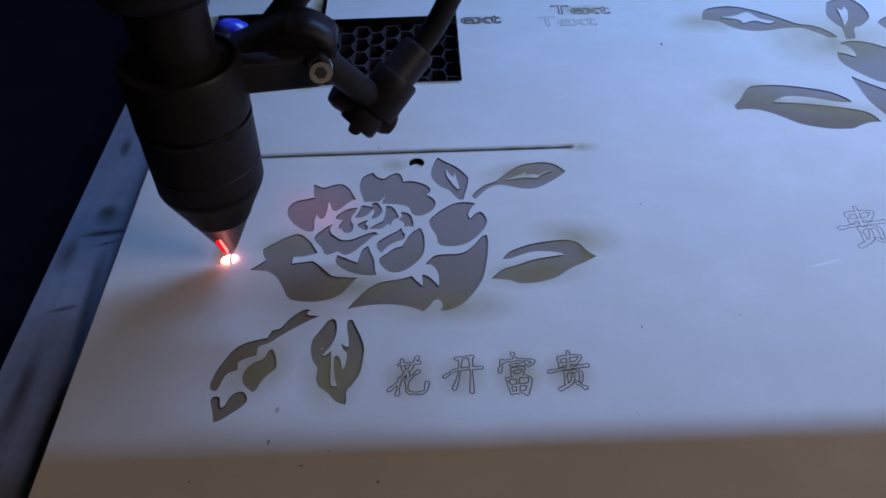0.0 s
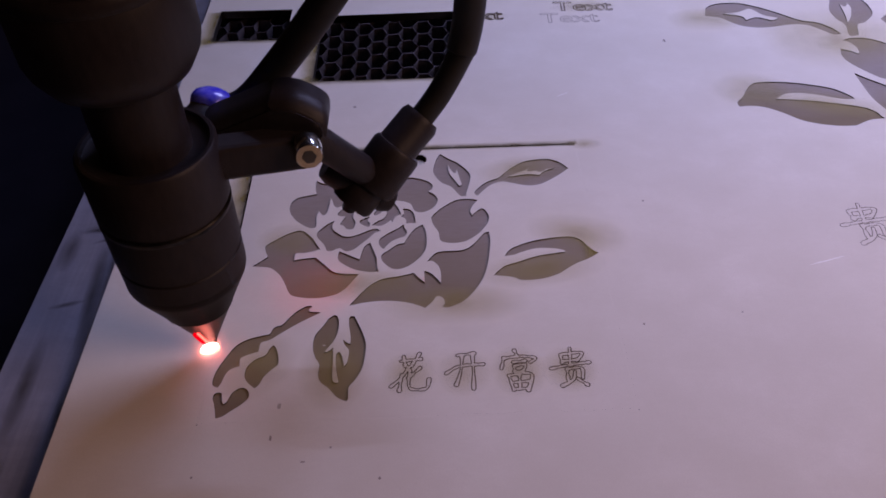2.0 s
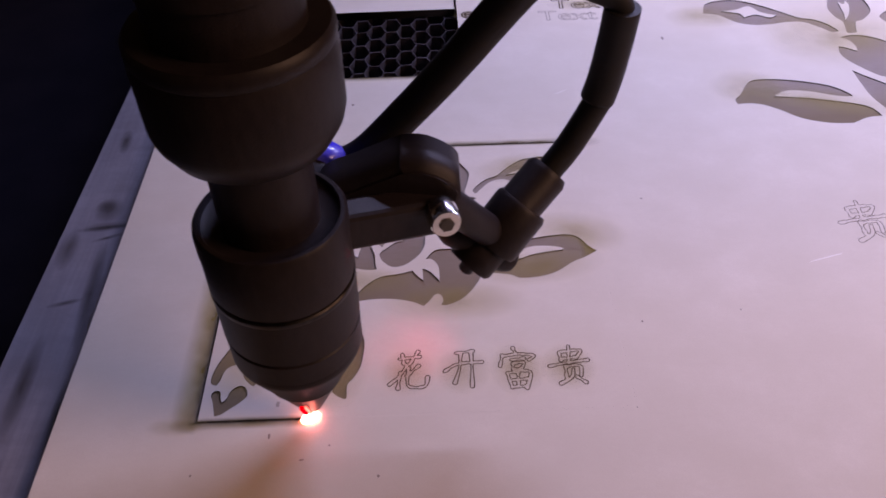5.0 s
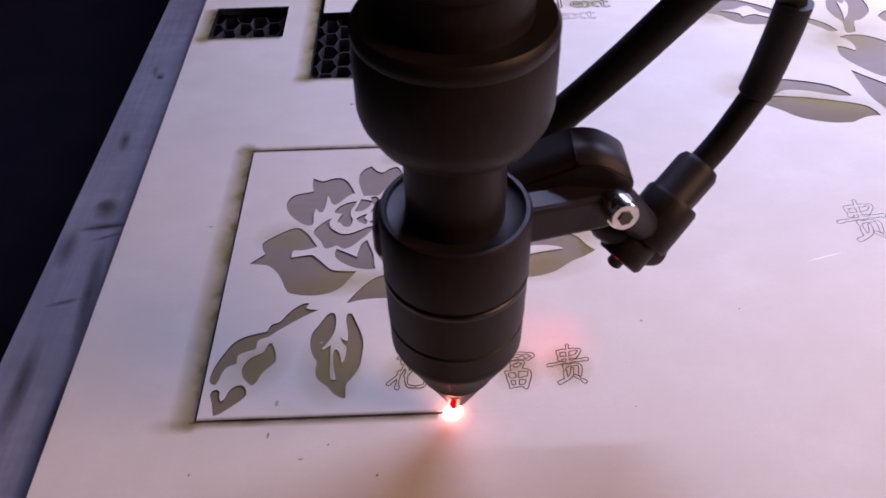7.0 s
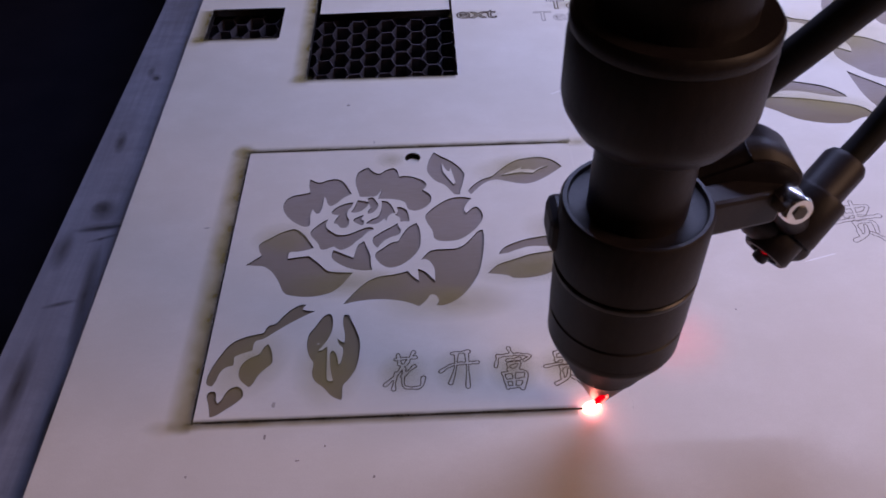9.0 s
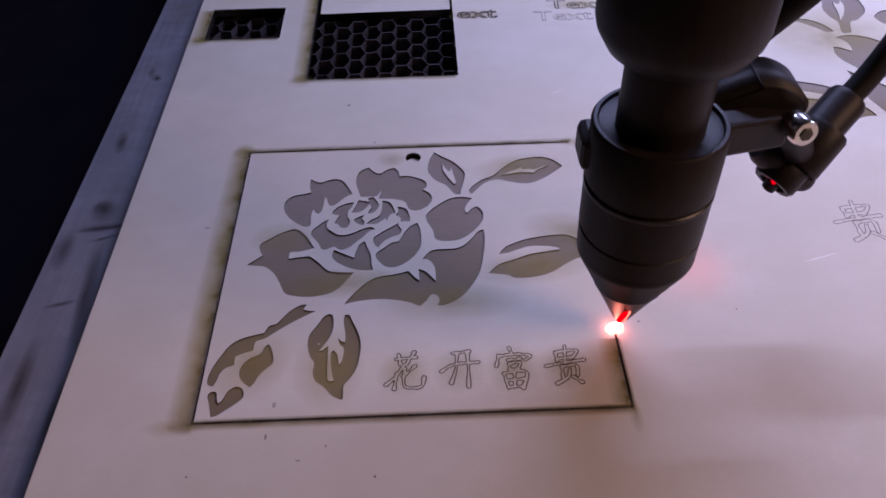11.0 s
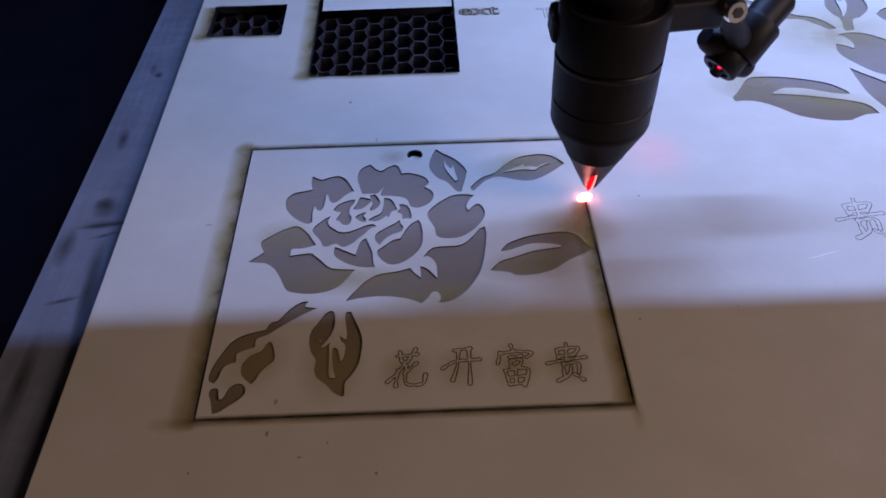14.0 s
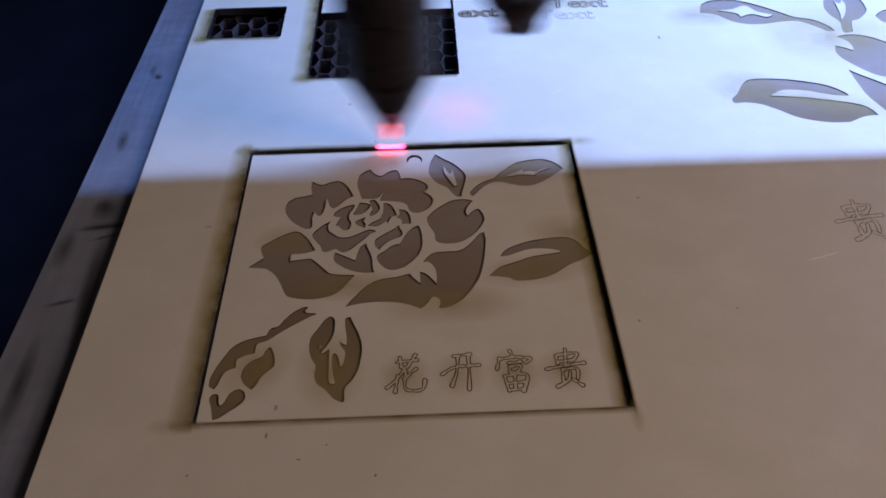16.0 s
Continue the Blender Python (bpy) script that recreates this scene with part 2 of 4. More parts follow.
def lettering(name, body, x, y, width, mat, parent, line=0.13, turn=0, label="", height=None, weight=0.0, rise=0.0, wobble=0.0):
    """Scored outlines of writing, with its left end at x and its base line at y."""
    cu = bpy.data.curves.new(name, "FONT")
    cu.body, cu.fill_mode, cu.resolution_u, cu.offset = body, "NONE", 4, weight
    tmp = bpy.data.objects.new(name, cu)
    flat = bpy.data.meshes.new_from_object(tmp)
    raw = max(v.co.x for v in flat.vertices) - min(v.co.x for v in flat.vertices)
    cu.bevel_depth, cu.bevel_resolution = line / (width / raw), 0
    me = bpy.data.meshes.new_from_object(tmp)
    bpy.data.objects.remove(tmp)
    for v in me.vertices:
        d = noise.noise_vector(Vector((v.co.x * 2.3 + ord(body[0]) % 17, v.co.y * 2.3, 0)))
        v.co += Vector((d.x, d.y, 0)) * wobble
    k = width / raw * K
    low, left = min(v.co.y for v in me.vertices), min(v.co.x for v in me.vertices)
    tall = max(v.co.y for v in me.vertices) - low
    ky = k if height is None else height * K / tall
    me.transform(Matrix.Translation((x * K, y * K, 0)) @ Matrix.Rotation(radians(turn), 4, "Z") @ Matrix.Diagonal((k, ky, k * 0.5, 1)) @ Matrix(((1, rise * 0.5, 0, 0), (rise, 1, 0, 0), (0, 0, 1, 0), (0, 0, 0, 1))) @ Matrix.Translation((-left, -low, 0)))
    me.materials.clear()
    me.materials.append(mat)
    ob = new(name, me)
    ob.parent = parent
    if label:
        ob["label"] = label
    return ob


# brush strokes of the four characters, in millimetres from their lower left
STROKES = {
    "花": [[(3.0, 10.0), (3.4, 7.2)], [(6.8, 10.7), (4.8, 7.0)], [(2.3, 8.6), (7.1, 9.1)], [(4.2, 6.7), (2.4, 3.6), (0.0, 1.2)], [(2.5, 4.6), (2.0, 0.0)],
          [(6.9, 6.4), (4.0, 3.5)], [(4.5, 5.8), (4.2, 1.5), (5.3, 0.2), (8.3, 0.4), (9.0, 2.9)]],
    "开": [[(2.9, 9.9), (6.9, 10.4)], [(0.0, 4.6), (3.2, 6.6), (8.9, 7.0)], [(4.0, 9.8), (3.5, 5.2), (2.3, 1.2)], [(6.5, 10.1), (6.5, 5.1), (6.3, 0.0)]],
    "富": [[(3.5, 11.9), (4.1, 9.9)], [(0.8, 9.7), (0.0, 6.5)], [(0.8, 9.5), (4.7, 10.0), (8.4, 9.4), (7.0, 8.1)], [(2.9, 8.3), (5.8, 8.6)], [(3.1, 7.2), (3.1, 5.5)],
          [(3.1, 7.2), (5.8, 7.4), (5.0, 5.6)], [(3.2, 5.5), (5.1, 5.6)], [(1.6, 4.4), (2.4, 0.2)], [(1.6, 4.4), (6.9, 4.7), (5.8, 0.0)], [(2.3, 0.4), (5.9, 0.5)],
          [(2.1, 2.3), (6.0, 2.6)], [(4.1, 4.5), (3.9, 0.5)]],
    "贵": [[(2.7, 9.0), (2.9, 6.8)], [(2.7, 9.2), (7.8, 9.6), (6.5, 7.3)], [(3.0, 7.2), (6.5, 7.5)], [(5.2, 11.0), (4.7, 6.0)], [(0.0, 5.1), (4.5, 6.0), (9.2, 6.6)],
          [(3.8, 4.9), (3.6, 1.6)], [(3.8, 4.8), (7.2, 5.0), (7.1, 2.1)], [(5.5, 4.0), (4.8, 1.7), (2.1, 0.0)], [(5.9, 1.9), (7.9, 0.1)]],
}


def brush_writing(ch, x, y, size, half, mat, parent, line=0.135, step=0.1):
    """The scored outline round the joined brush strokes of one character: strokes swell at their start and thin at their end."""
    gx, gy = np.meshgrid(np.arange(-1.4, 11.0, step), np.arange(-1.4, 13.6, step), indexing="ij")
    field = np.full(gx.shape, 9.0)
    for stroke in STROKES[ch]:
        pts = [Vector(p) for p in (smooth([(*p, 0) for p in stroke], 6, False) if len(stroke) > 2 else [(*p, 0) for p in stroke])]
        for k, (p, q) in enumerate(zip(pts, pts[1:])):
            d = q - p
            u = np.clip(((gx - p.x) * d.x + (gy - p.y) * d.y) / max(d.length_squared, 1e-9), 0, 1)
            along = (k + u) / (len(pts) - 1)
            width = half * (0.78 + 0.42 * np.abs(along - 0.45) ** 1.5 * 2 + 0.2 * np.sin(9 * along + 2 * p.x))
            field = np.minimum(field, np.hypot(gx - p.x - u * d.x, gy - p.y - u * d.y) - width)
    sx, sy = np.gradient(field, step)
    verts, faces, known = [], [], {}

    def crossing(a, b):
        key = (a, b) if a < b else (b, a)
        if key not in known:
            f = field[a] / (field[a] - field[b])
            n = Vector((sx[a] + (sx[b] - sx[a]) * f, sy[a] + (sy[b] - sy[a]) * f))
            n = n.normalized() if n.length > 1e-6 else Vector((1, 0))
            p = Vector((gx[a] + (gx[b] - gx[a]) * f, gy[a] + (gy[b] - gy[a]) * f)) * size
            known[key] = len(verts)
            for s in (-1, 1):
                w = p + n * line * s
                verts.append(((x + w.x) * K, (y + w.y) * K, 0.03 * K))
        return known[key]

    for i in range(gx.shape[0] - 1):
        for j in range(gx.shape[1] - 1):
            ring = [(i, j), (i + 1, j), (i + 1, j + 1), (i, j + 1)]
            inside = [field[c] < 0 for c in ring]
            if all(inside) or not any(inside):
                continue
            ends = [crossing(ring[k], ring[(k + 1) % 4]) for k in range(4) if inside[k] != inside[(k + 1) % 4]]
            for a, b in zip(ends[::2], ends[1::2]):
                faces.append((a, a + 1, b + 1, b))
    me = bpy.data.meshes.new("lettering")
    me.from_pydata(verts, [], faces)
    me.materials.append(mat)
    ob = new("lettering", me)
    ob.parent = parent
    ob["label"] = "finely scored outline writing"
    return ob


def empty(name, label, category, group="", kind=""):
    ob = new(name)
    ob.empty_display_size = 0.005
    return tagged(ob, label, category, group, kind)


def rect(x0, x1, y0, y1):
    return [(x0, y0), (x1, y0), (x1, y1), (x0, y1)]


def circle(x, y, r, n=32):
    return [(x + r * math.cos(2 * math.pi * i / n), y + r * math.sin(2 * math.pi * i / n)) for i in range(n)]


# ---- flower outlines, in millimetres on the board ----
FLOWER = {}
FLOWER["upper left petal"] = [(20, 85.7), (20, 85.7), (22.9, 84), (25.7, 85.1), (28.2, 85.3), (30.5, 83.3), (32.8, 78.2), (32.8, 78.2), (30.7, 76.8), (28.5, 74.1), (26.9, 73.2), (25.9, 74.3), (25.9, 74.3), (25.4, 76.3), (24.8, 77.4), (24.8, 77.4), (24.6, 73.8), (24.1, 70.9), (23.1, 70), (22.1, 71.2), (22.1, 71.2), (21.8, 72), (21.8, 72), (21.3, 69.1), (21.5, 65.5), (20.3, 64.6), (18.1, 65.7), (15.3, 68.4), (13.4, 72), (13.4, 75.7), (15.3, 78.1), (18.6, 79), (20.5, 79.6), (20.5, 79.6), (20, 82.3)]
FLOWER["top petal"] = [(37.4, 90.5), (37.4, 90.5), (39, 88.2), (40.9, 87.3), (42.6, 88.8), (44.9, 89.8), (46.2, 88.3), (46.8, 85.6), (46.8, 85.6), (49.5, 85.7), (52.9, 84.2), (54.5, 82.5), (54.8, 80.6), (53.6, 79.1), (53.6, 79.1), (55.6, 77.2), (56.2, 74.6), (54.8, 71.7), (51.8, 69.9), (49.4, 70.8), (48.3, 73.8), (45.3, 75.2), (40.6, 75.7), (40.6, 75.7), (41.6, 79.8), (41.6, 79.8), (40, 77), (37.8, 76.7), (35.3, 76.8), (35.3, 76.8), (34.5, 79.7), (33.7, 83.6), (34.2, 87.6), (35.7, 89.5)]
FLOWER["heart petal a"] = [(33.4, 74.4), (33.4, 74.4), (31.3, 74), (28.9, 72.6), (27.4, 70.5), (27.8, 69.5), (29.6, 69.1), (29.6, 69.1), (28.9, 67.5), (28.3, 65.8), (29.3, 65.3), (29.3, 65.3), (30.2, 63.8), (31.8, 63.7), (32.5, 65.1), (32.6, 66.6), (31.9, 68.5), (32.1, 70.9), (33, 72.6)]
FLOWER["heart petal b"] = [(34.7, 75.3), (34.7, 75.3), (37, 74.7), (38, 73.9), (37.1, 71.9), (35.5, 70.3), (33.9, 69.9), (32.9, 70.2), (32.9, 70.2), (33.8, 72.1)]
FLOWER["heart petal c"] = [(37.5, 75.9), (37.5, 75.9), (39, 76.3), (40, 74.8), (40.7, 72.5), (39.6, 70.1), (38, 69.2), (37.8, 70.2), (38.6, 71.8), (38.6, 71.8), (37.9, 74.1)]
FLOWER["heart petal d"] = [(36.7, 68.7), (36.7, 68.7), (35.6, 68.3), (34, 67.2), (33.8, 66.3), (34.9, 65.2), (36.5, 64.4), (36.8, 65.9), (36.8, 65.9), (36.1, 67.1)]
FLOWER["heart petal e"] = [(41.7, 74.7), (41.7, 74.7), (43.6, 74.1), (44.8, 72), (45.6, 69.2), (45.6, 69.2), (44, 68.4), (43.1, 65.8), (43.1, 65.8), (42.7, 67), (42.7, 67), (41.3, 65.6), (39.7, 64.7), (37.3, 65.1), (37.3, 65.1), (38.9, 66.7), (40.8, 68), (41.6, 70.9)]
FLOWER["heart petal f"] = [(46.1, 71.7), (46.1, 71.7), (47.9, 71.3), (49.2, 69.5), (49.7, 65.6), (48.5, 65.5), (47.1, 65.3), (47.1, 65.3), (46.9, 67.2), (45.6, 68.3), (45.6, 68.3), (46.4, 69.7)]
FLOWER["cup petal"] = [(26.6, 67.4), (26.6, 67.4), (25.2, 66.5), (23.7, 64.9), (22.3, 63.1), (22.1, 61), (24.3, 57.7), (25.2, 55.4), (26.5, 55.1), (27.7, 55.7), (28.9, 56.1), (28.9, 56.1), (30.7, 54.7), (33, 55.7), (34.7, 57.6), (36.7, 59.8), (38.2, 61.8), (39.8, 62.4), (39.8, 62.4), (39, 63.4), (37.1, 63.2), (34.3, 61.7), (31.9, 60.7), (29.6, 60.8), (27.9, 62.1), (26.5, 63.6), (26.1, 65.5)]
FLOWER["fold petal"] = [(46.3, 64.9), (46.3, 64.9), (44.9, 63.5), (43, 62.2), (40.9, 60.5), (39.7, 59.2), (39.6, 56.9), (40.9, 55), (40.9, 55), (41.6, 56.3), (43, 58.1), (44.9, 59.3), (46.8, 60.2), (47.3, 62), (46.6, 63.4)]
FLOWER["round petal"] = [(51.7, 64.6), (51.7, 64.6), (49.8, 63.3), (48.2, 61), (46.5, 57.2), (46.5, 57.2), (44.6, 56.8), (42.3, 54.7), (40.5, 53), (40.5, 50.9), (42.4, 48.2), (44.7, 47.2), (47.7, 48.3), (50.8, 51.4), (52.4, 54.6), (52.8, 58), (52.5, 62.2)]
FLOWER["notched petal"] = [(28.7, 54.8), (28.7, 54.8), (30.9, 53.5), (34.4, 51.4), (34.4, 51.4), (35, 54.4), (35.7, 56.6), (37.1, 57.9), (37.1, 57.9), (37.9, 55.4), (39, 52), (39.2, 48.8), (39.7, 46.6), (39.7, 46.6), (37.1, 46.5), (33.3, 47.6), (30.2, 49.7), (28.5, 51.9)]
FLOWER["left petal"] = [(16.7, 63.8), (16.7, 63.8), (18.3, 63.3), (20.6, 60.8), (21.9, 58.5), (23.3, 55.9), (23.3, 55.9), (21.4, 55.1), (19.1, 54.6), (16.9, 54.5), (16.6, 51.9), (16.6, 51.9), (19.3, 52.4), (22.3, 52.7), (22.3, 52.7), (24.8, 50.1), (27.3, 47.2), (29.6, 46.3), (34.5, 45.8), (34.5, 45.8), (32.8, 43.2), (30.7, 40.2), (27.9, 38.4), (23.5, 37.6), (19.1, 38.2), (16.7, 39.5), (14.8, 43.7), (13, 46.9), (10.5, 49.2), (8.1, 49.7), (5.5, 50.1), (5.5, 50.1), (7.1, 51.5), (9.3, 53.6), (9.3, 53.6), (8.4, 55.8), (8.3, 58.1), (10.7, 60.2), (13.6, 62.4)]
FLOWER["bud leaf"] = [(57.5, 97), (57.5, 97), (60, 94.5), (62.6, 92.4), (65, 89.2), (66.4, 85.9), (65.8, 81.9), (64.8, 78), (64.7, 76.5), (64.7, 76.5), (63.2, 76.5), (62, 78.2), (60.4, 80.9), (57.9, 82.8), (56.3, 85.1), (55.2, 88.4), (56, 93.3)]
FLOWER["bud leaf vein"] = [(59.9, 91.4), (59.9, 91.4), (60.5, 89.2), (61.8, 87.2), (62.4, 89.1), (62.4, 89.1), (62.8, 86.6), (63.6, 81.7), (63.6, 81.7), (62.9, 81.2), (62.9, 81.2), (61.4, 84.2), (60, 87.6)]
FLOWER["stem leaf"] = [(67.1, 77.9), (67.1, 77.9), (68.8, 80.4), (71.5, 82.9), (74.6, 84.3), (76.3, 86.1), (78.8, 88.7), (82.5, 91.6), (87, 92.7), (90.5, 92.8), (93.8, 91.2), (96.3, 88), (96.3, 88), (93.9, 85.7), (90.1, 82.7), (86.5, 80.7), (83.1, 80.4), (79, 81.7), (75.7, 82.7), (72.2, 81.3), (69.5, 78.3), (67.9, 76.5)]
FLOWER["stem leaf vein"] = [(77.6, 84.7), (77.6, 84.7), (80.3, 86.2), (83, 87.7), (84.5, 88.7), (84.5, 88.7), (83.8, 87.1), (86.4, 87.2), (87.7, 86.6), (89.6, 87.8), (92, 88.3), (92, 88.3), (89, 87), (87.2, 85.2), (87.2, 85.2), (83.7, 85.7), (80.7, 85.3)]
FLOWER["right petal"] = [(67.9, 74.5), (67.9, 74.5), (65.1, 75.2), (61.8, 74.8), (59.3, 73.2), (56.7, 70.9), (54.4, 67.8), (54.6, 64.9), (56.1, 61.3), (56.7, 57.8), (59.5, 56.7), (63.4, 57.2), (66.7, 59.6), (69.3, 62.9), (70.6, 66), (70.3, 68.9), (69, 70.7), (67.3, 69.6), (66, 67.9), (66, 67.9), (65.5, 69.6), (66.3, 72.1)]
FLOWER["lower petal"] = [(70.2, 60.8), (70.2, 60.8), (68.8, 60.2), (67, 57.7), (64.8, 55.1), (62.4, 53.7), (59.3, 53.6), (55.4, 53.1), (52.8, 49.8), (52.8, 49.8), (54.1, 49.9), (55.5, 48.4), (56.3, 45.8), (56.3, 41.6), (56.3, 41.6), (55.2, 43.3), (53.7, 45.3), (51.9, 46.2), (51.9, 46.2), (52, 42), (52, 42), (50.4, 43.8), (49.2, 45.7), (49.2, 45.7), (45.5, 44.6), (41, 43.8), (38, 41.9), (35.2, 38.6), (32.5, 34.6), (32.5, 34.6), (36.8, 35.6), (41.1, 35.9), (45.5, 35.5), (49.1, 34.5), (52, 33), (52, 33), (53.8, 34.9), (55, 36.8), (56.5, 36.5), (57.1, 34.5), (56.4, 33.2), (56.4, 33.2), (58.5, 33.1), (62.3, 35.3), (65.4, 39.1), (68, 44.1), (69.5, 50.4), (70.4, 57.1)]
FLOWER["side leaf"] = [(73.8, 50.9), (73.8, 50.9), (75.6, 53.4), (78.1, 54.9), (82.1, 56.5), (87.8, 57.5), (92.5, 57.7), (95.4, 56.2), (97.3, 53), (99.4, 50.9), (99.4, 50.9), (95.8, 48.6), (93.3, 47.5), (90.8, 45.9), (87.5, 43.5), (82.8, 41.9), (77.5, 41.7), (75.4, 42.9), (70.4, 43.8), (70.4, 43.8), (73.5, 47), (77.4, 48.5), (82.2, 50.4), (87, 51.3), (90.4, 51.8), (90.4, 51.8), (90.2, 52.4), (87.2, 53.3), (82.6, 53.5), (78.6, 52.2), (76.2, 51.2)]
FLOWER["bud stem"] = [(23, 34.9), (23, 34.9), (21.6, 34.9), (19.5, 33.5), (17.6, 31.3), (16, 28.9), (14.1, 28.1), (13.2, 25.9), (13.2, 25.9), (11.2, 25.5), (7.8, 24.4), (5.3, 22.5), (3.7, 19.6), (2.2, 16.2), (1.4, 12.9), (1.6, 10.8), (2.9, 10.1), (2.9, 10.1), (3.6, 11.7), (4, 13.6), (5, 15.3), (7.1, 16.2), (7.1, 16.2), (6.9, 18.6), (6.9, 18.6), (8.5, 19.6), (11.1, 20.5), (11.1, 20.5), (11.2, 22.8), (11.8, 23.6), (11.8, 23.6), (13.7, 24.3), (16, 26.2), (18.6, 28.2), (21.9, 30.5), (25.4, 32.6), (25.4, 32.6), (22.4, 33.2)]
FLOWER["bud side"] = [(14.6, 22.3), (14.6, 22.3), (13.8, 21.4), (12.9, 19.3), (10.7, 18.1), (9, 15.9), (8.7, 13.4), (9.6, 11.4), (11.6, 9.5), (11.6, 9.5), (12.6, 10.7), (13.4, 12.9), (15.2, 15.1), (16.3, 16.4), (16.1, 19), (15.3, 21.3)]
FLOWER["bud tip"] = [(3.8, 8.6), (3.8, 8.6), (2.7, 8.5), (2.2, 7.2), (3, 4.8), (3.8, 1.5), (3.8, 1.5), (5.2, 1.9), (7.1, 3.4), (9.4, 5.3), (10.6, 7.1), (10, 9.1), (8.5, 9.8), (6.7, 8.6), (5.8, 6.2), (5, 5.3), (5, 5.3), (4.5, 6.3), (4.3, 7.9)]
FLOWER["hanging leaf"] = [(29, 31.5), (29, 31.5), (27.7, 30.6), (26, 27.5), (24.5, 24.8), (24.3, 21.3), (25.1, 18.1), (26.3, 15.9), (26.2, 12.9), (27, 10.6), (29.1, 8.7), (31, 6.3), (32.9, 5.1), (32.9, 5.1), (33.7, 5.4), (33.7, 8.9), (35, 10.8), (36.5, 13.8), (37.1, 17.1), (37.3, 21.5), (36.4, 25.2), (34.9, 28.9), (34.1, 30.9), (34.1, 30.9), (32.9, 30.7), (32.8, 28.1), (33.4, 24.4), (33.4, 21.9), (33.4, 21.9), (32.4, 22.5), (31.6, 23.4), (31.6, 23.4), (32.1, 21.6), (33.2, 19.9), (33, 16.5), (32.3, 15.1), (32.3, 15.1), (31.6, 18.3), (30.7, 19.5), (30.1, 18.3), (30.5, 14), (31.3, 10.4), (31.3, 10.4), (30.3, 10.4), (29.7, 11.6), (29.5, 15.8), (29.3, 21), (29.3, 21), (28, 19.8), (27.2, 19.7), (27.2, 19.7), (28.3, 21.4), (29.5, 23.7), (30.2, 26.4), (30.2, 29.2), (29.8, 30.9)]
SECOND = {}
SECOND["far long leaf"] = [(161.7, 178.3), (161.7, 178.3), (163.9, 184.9), (169.1, 187.8), (176.9, 187.8), (184.6, 183.6), (191.5, 177.7), (196.5, 173), (202.2, 170.9), (206.1, 166.8), (208.1, 162.1), (208.1, 162.1), (205.2, 161.8), (202.2, 165), (197.4, 169.5), (191.1, 169.9), (184.2, 168.6), (177.8, 168.6), (172.1, 171.1), (167.2, 176.6)]
SECOND["far long leaf vein"] = [(169.1, 179.6), (169.1, 179.6), (174.8, 180.6), (180, 183), (182, 181), (183.9, 177.8), (189, 175.2), (189, 175.2), (185.8, 173.7), (181.2, 176.2), (176.3, 174.3), (176.3, 174.3), (175.2, 177.4)]
SECOND["far bud leaf"] = [(213.6, 188.7), (213.6, 188.7), (217.3, 190.8), (223.3, 191.9), (226.4, 185.5), (225.6, 176.5), (220.3, 170.2), (216.7, 168.3), (214.2, 160.9), (214.2, 160.9), (210.7, 160.7), (212.1, 168.6), (210.5, 173), (210.2, 179.7)]
SECOND["far bud leaf vein"] = [(215.9, 184.4), (215.9, 184.4), (217.4, 182.4), (219.1, 185.1), (219.1, 185.1), (219.2, 181.4), (216.7, 174.8), (213.4, 169.8), (213.4, 169.8), (214.9, 175.8)]
SECOND["far petal"] = [(206.8, 157.6), (206.8, 157.6), (211.5, 159), (217.3, 157.8), (222.8, 153.4), (232.5, 143.1), (232.5, 143.1), (224.4, 125.4), (224.4, 125.4), (212.7, 130.6), (208.6, 134.1), (203.7, 141.8), (202.6, 146.8), (203.8, 151.4), (203.8, 151.4), (206.1, 150.5), (209.2, 148), (209.2, 148), (210, 151.4), (209.1, 155.5)]
SECOND["far lower petal"] = [(202.5, 135.6), (202.5, 135.6), (205.7, 131.8), (211.2, 126.2), (219.8, 115.5), (219.8, 115.5), (210, 94.3), (210, 94.3), (204.9, 111.5), (202.7, 119.8), (202.4, 128.4)]
SECOND["far side leaf"] = [(157.4, 117.4), (157.4, 117.4), (157.3, 120), (160.1, 123.2), (163.7, 128.9), (167.4, 131.5), (176.2, 131.3), (185.1, 129.1), (191.8, 126.2), (195.9, 121.9), (196.5, 119.8), (196.5, 119.8), (191.6, 120.4), (183.2, 123.6), (175.8, 124.4), (170.6, 121.3), (170.6, 121.3), (176.4, 120.6), (185.3, 118.8), (198.6, 114.4), (201.8, 108.4), (201.8, 108.4), (196.9, 107.8), (191.2, 105), (191.2, 105), (184, 105.4), (175.9, 108.3), (170.2, 113.4), (165.6, 116.6), (161.3, 117.8)]
SECOND["far upper petal"] = [(227, 172), (227, 172), (232, 176.1), (239.2, 176.5), (245.3, 170.8), (245.3, 170.8), (241.1, 161.7), (241.1, 161.7), (233.6, 163.9), (228.5, 166.7)]

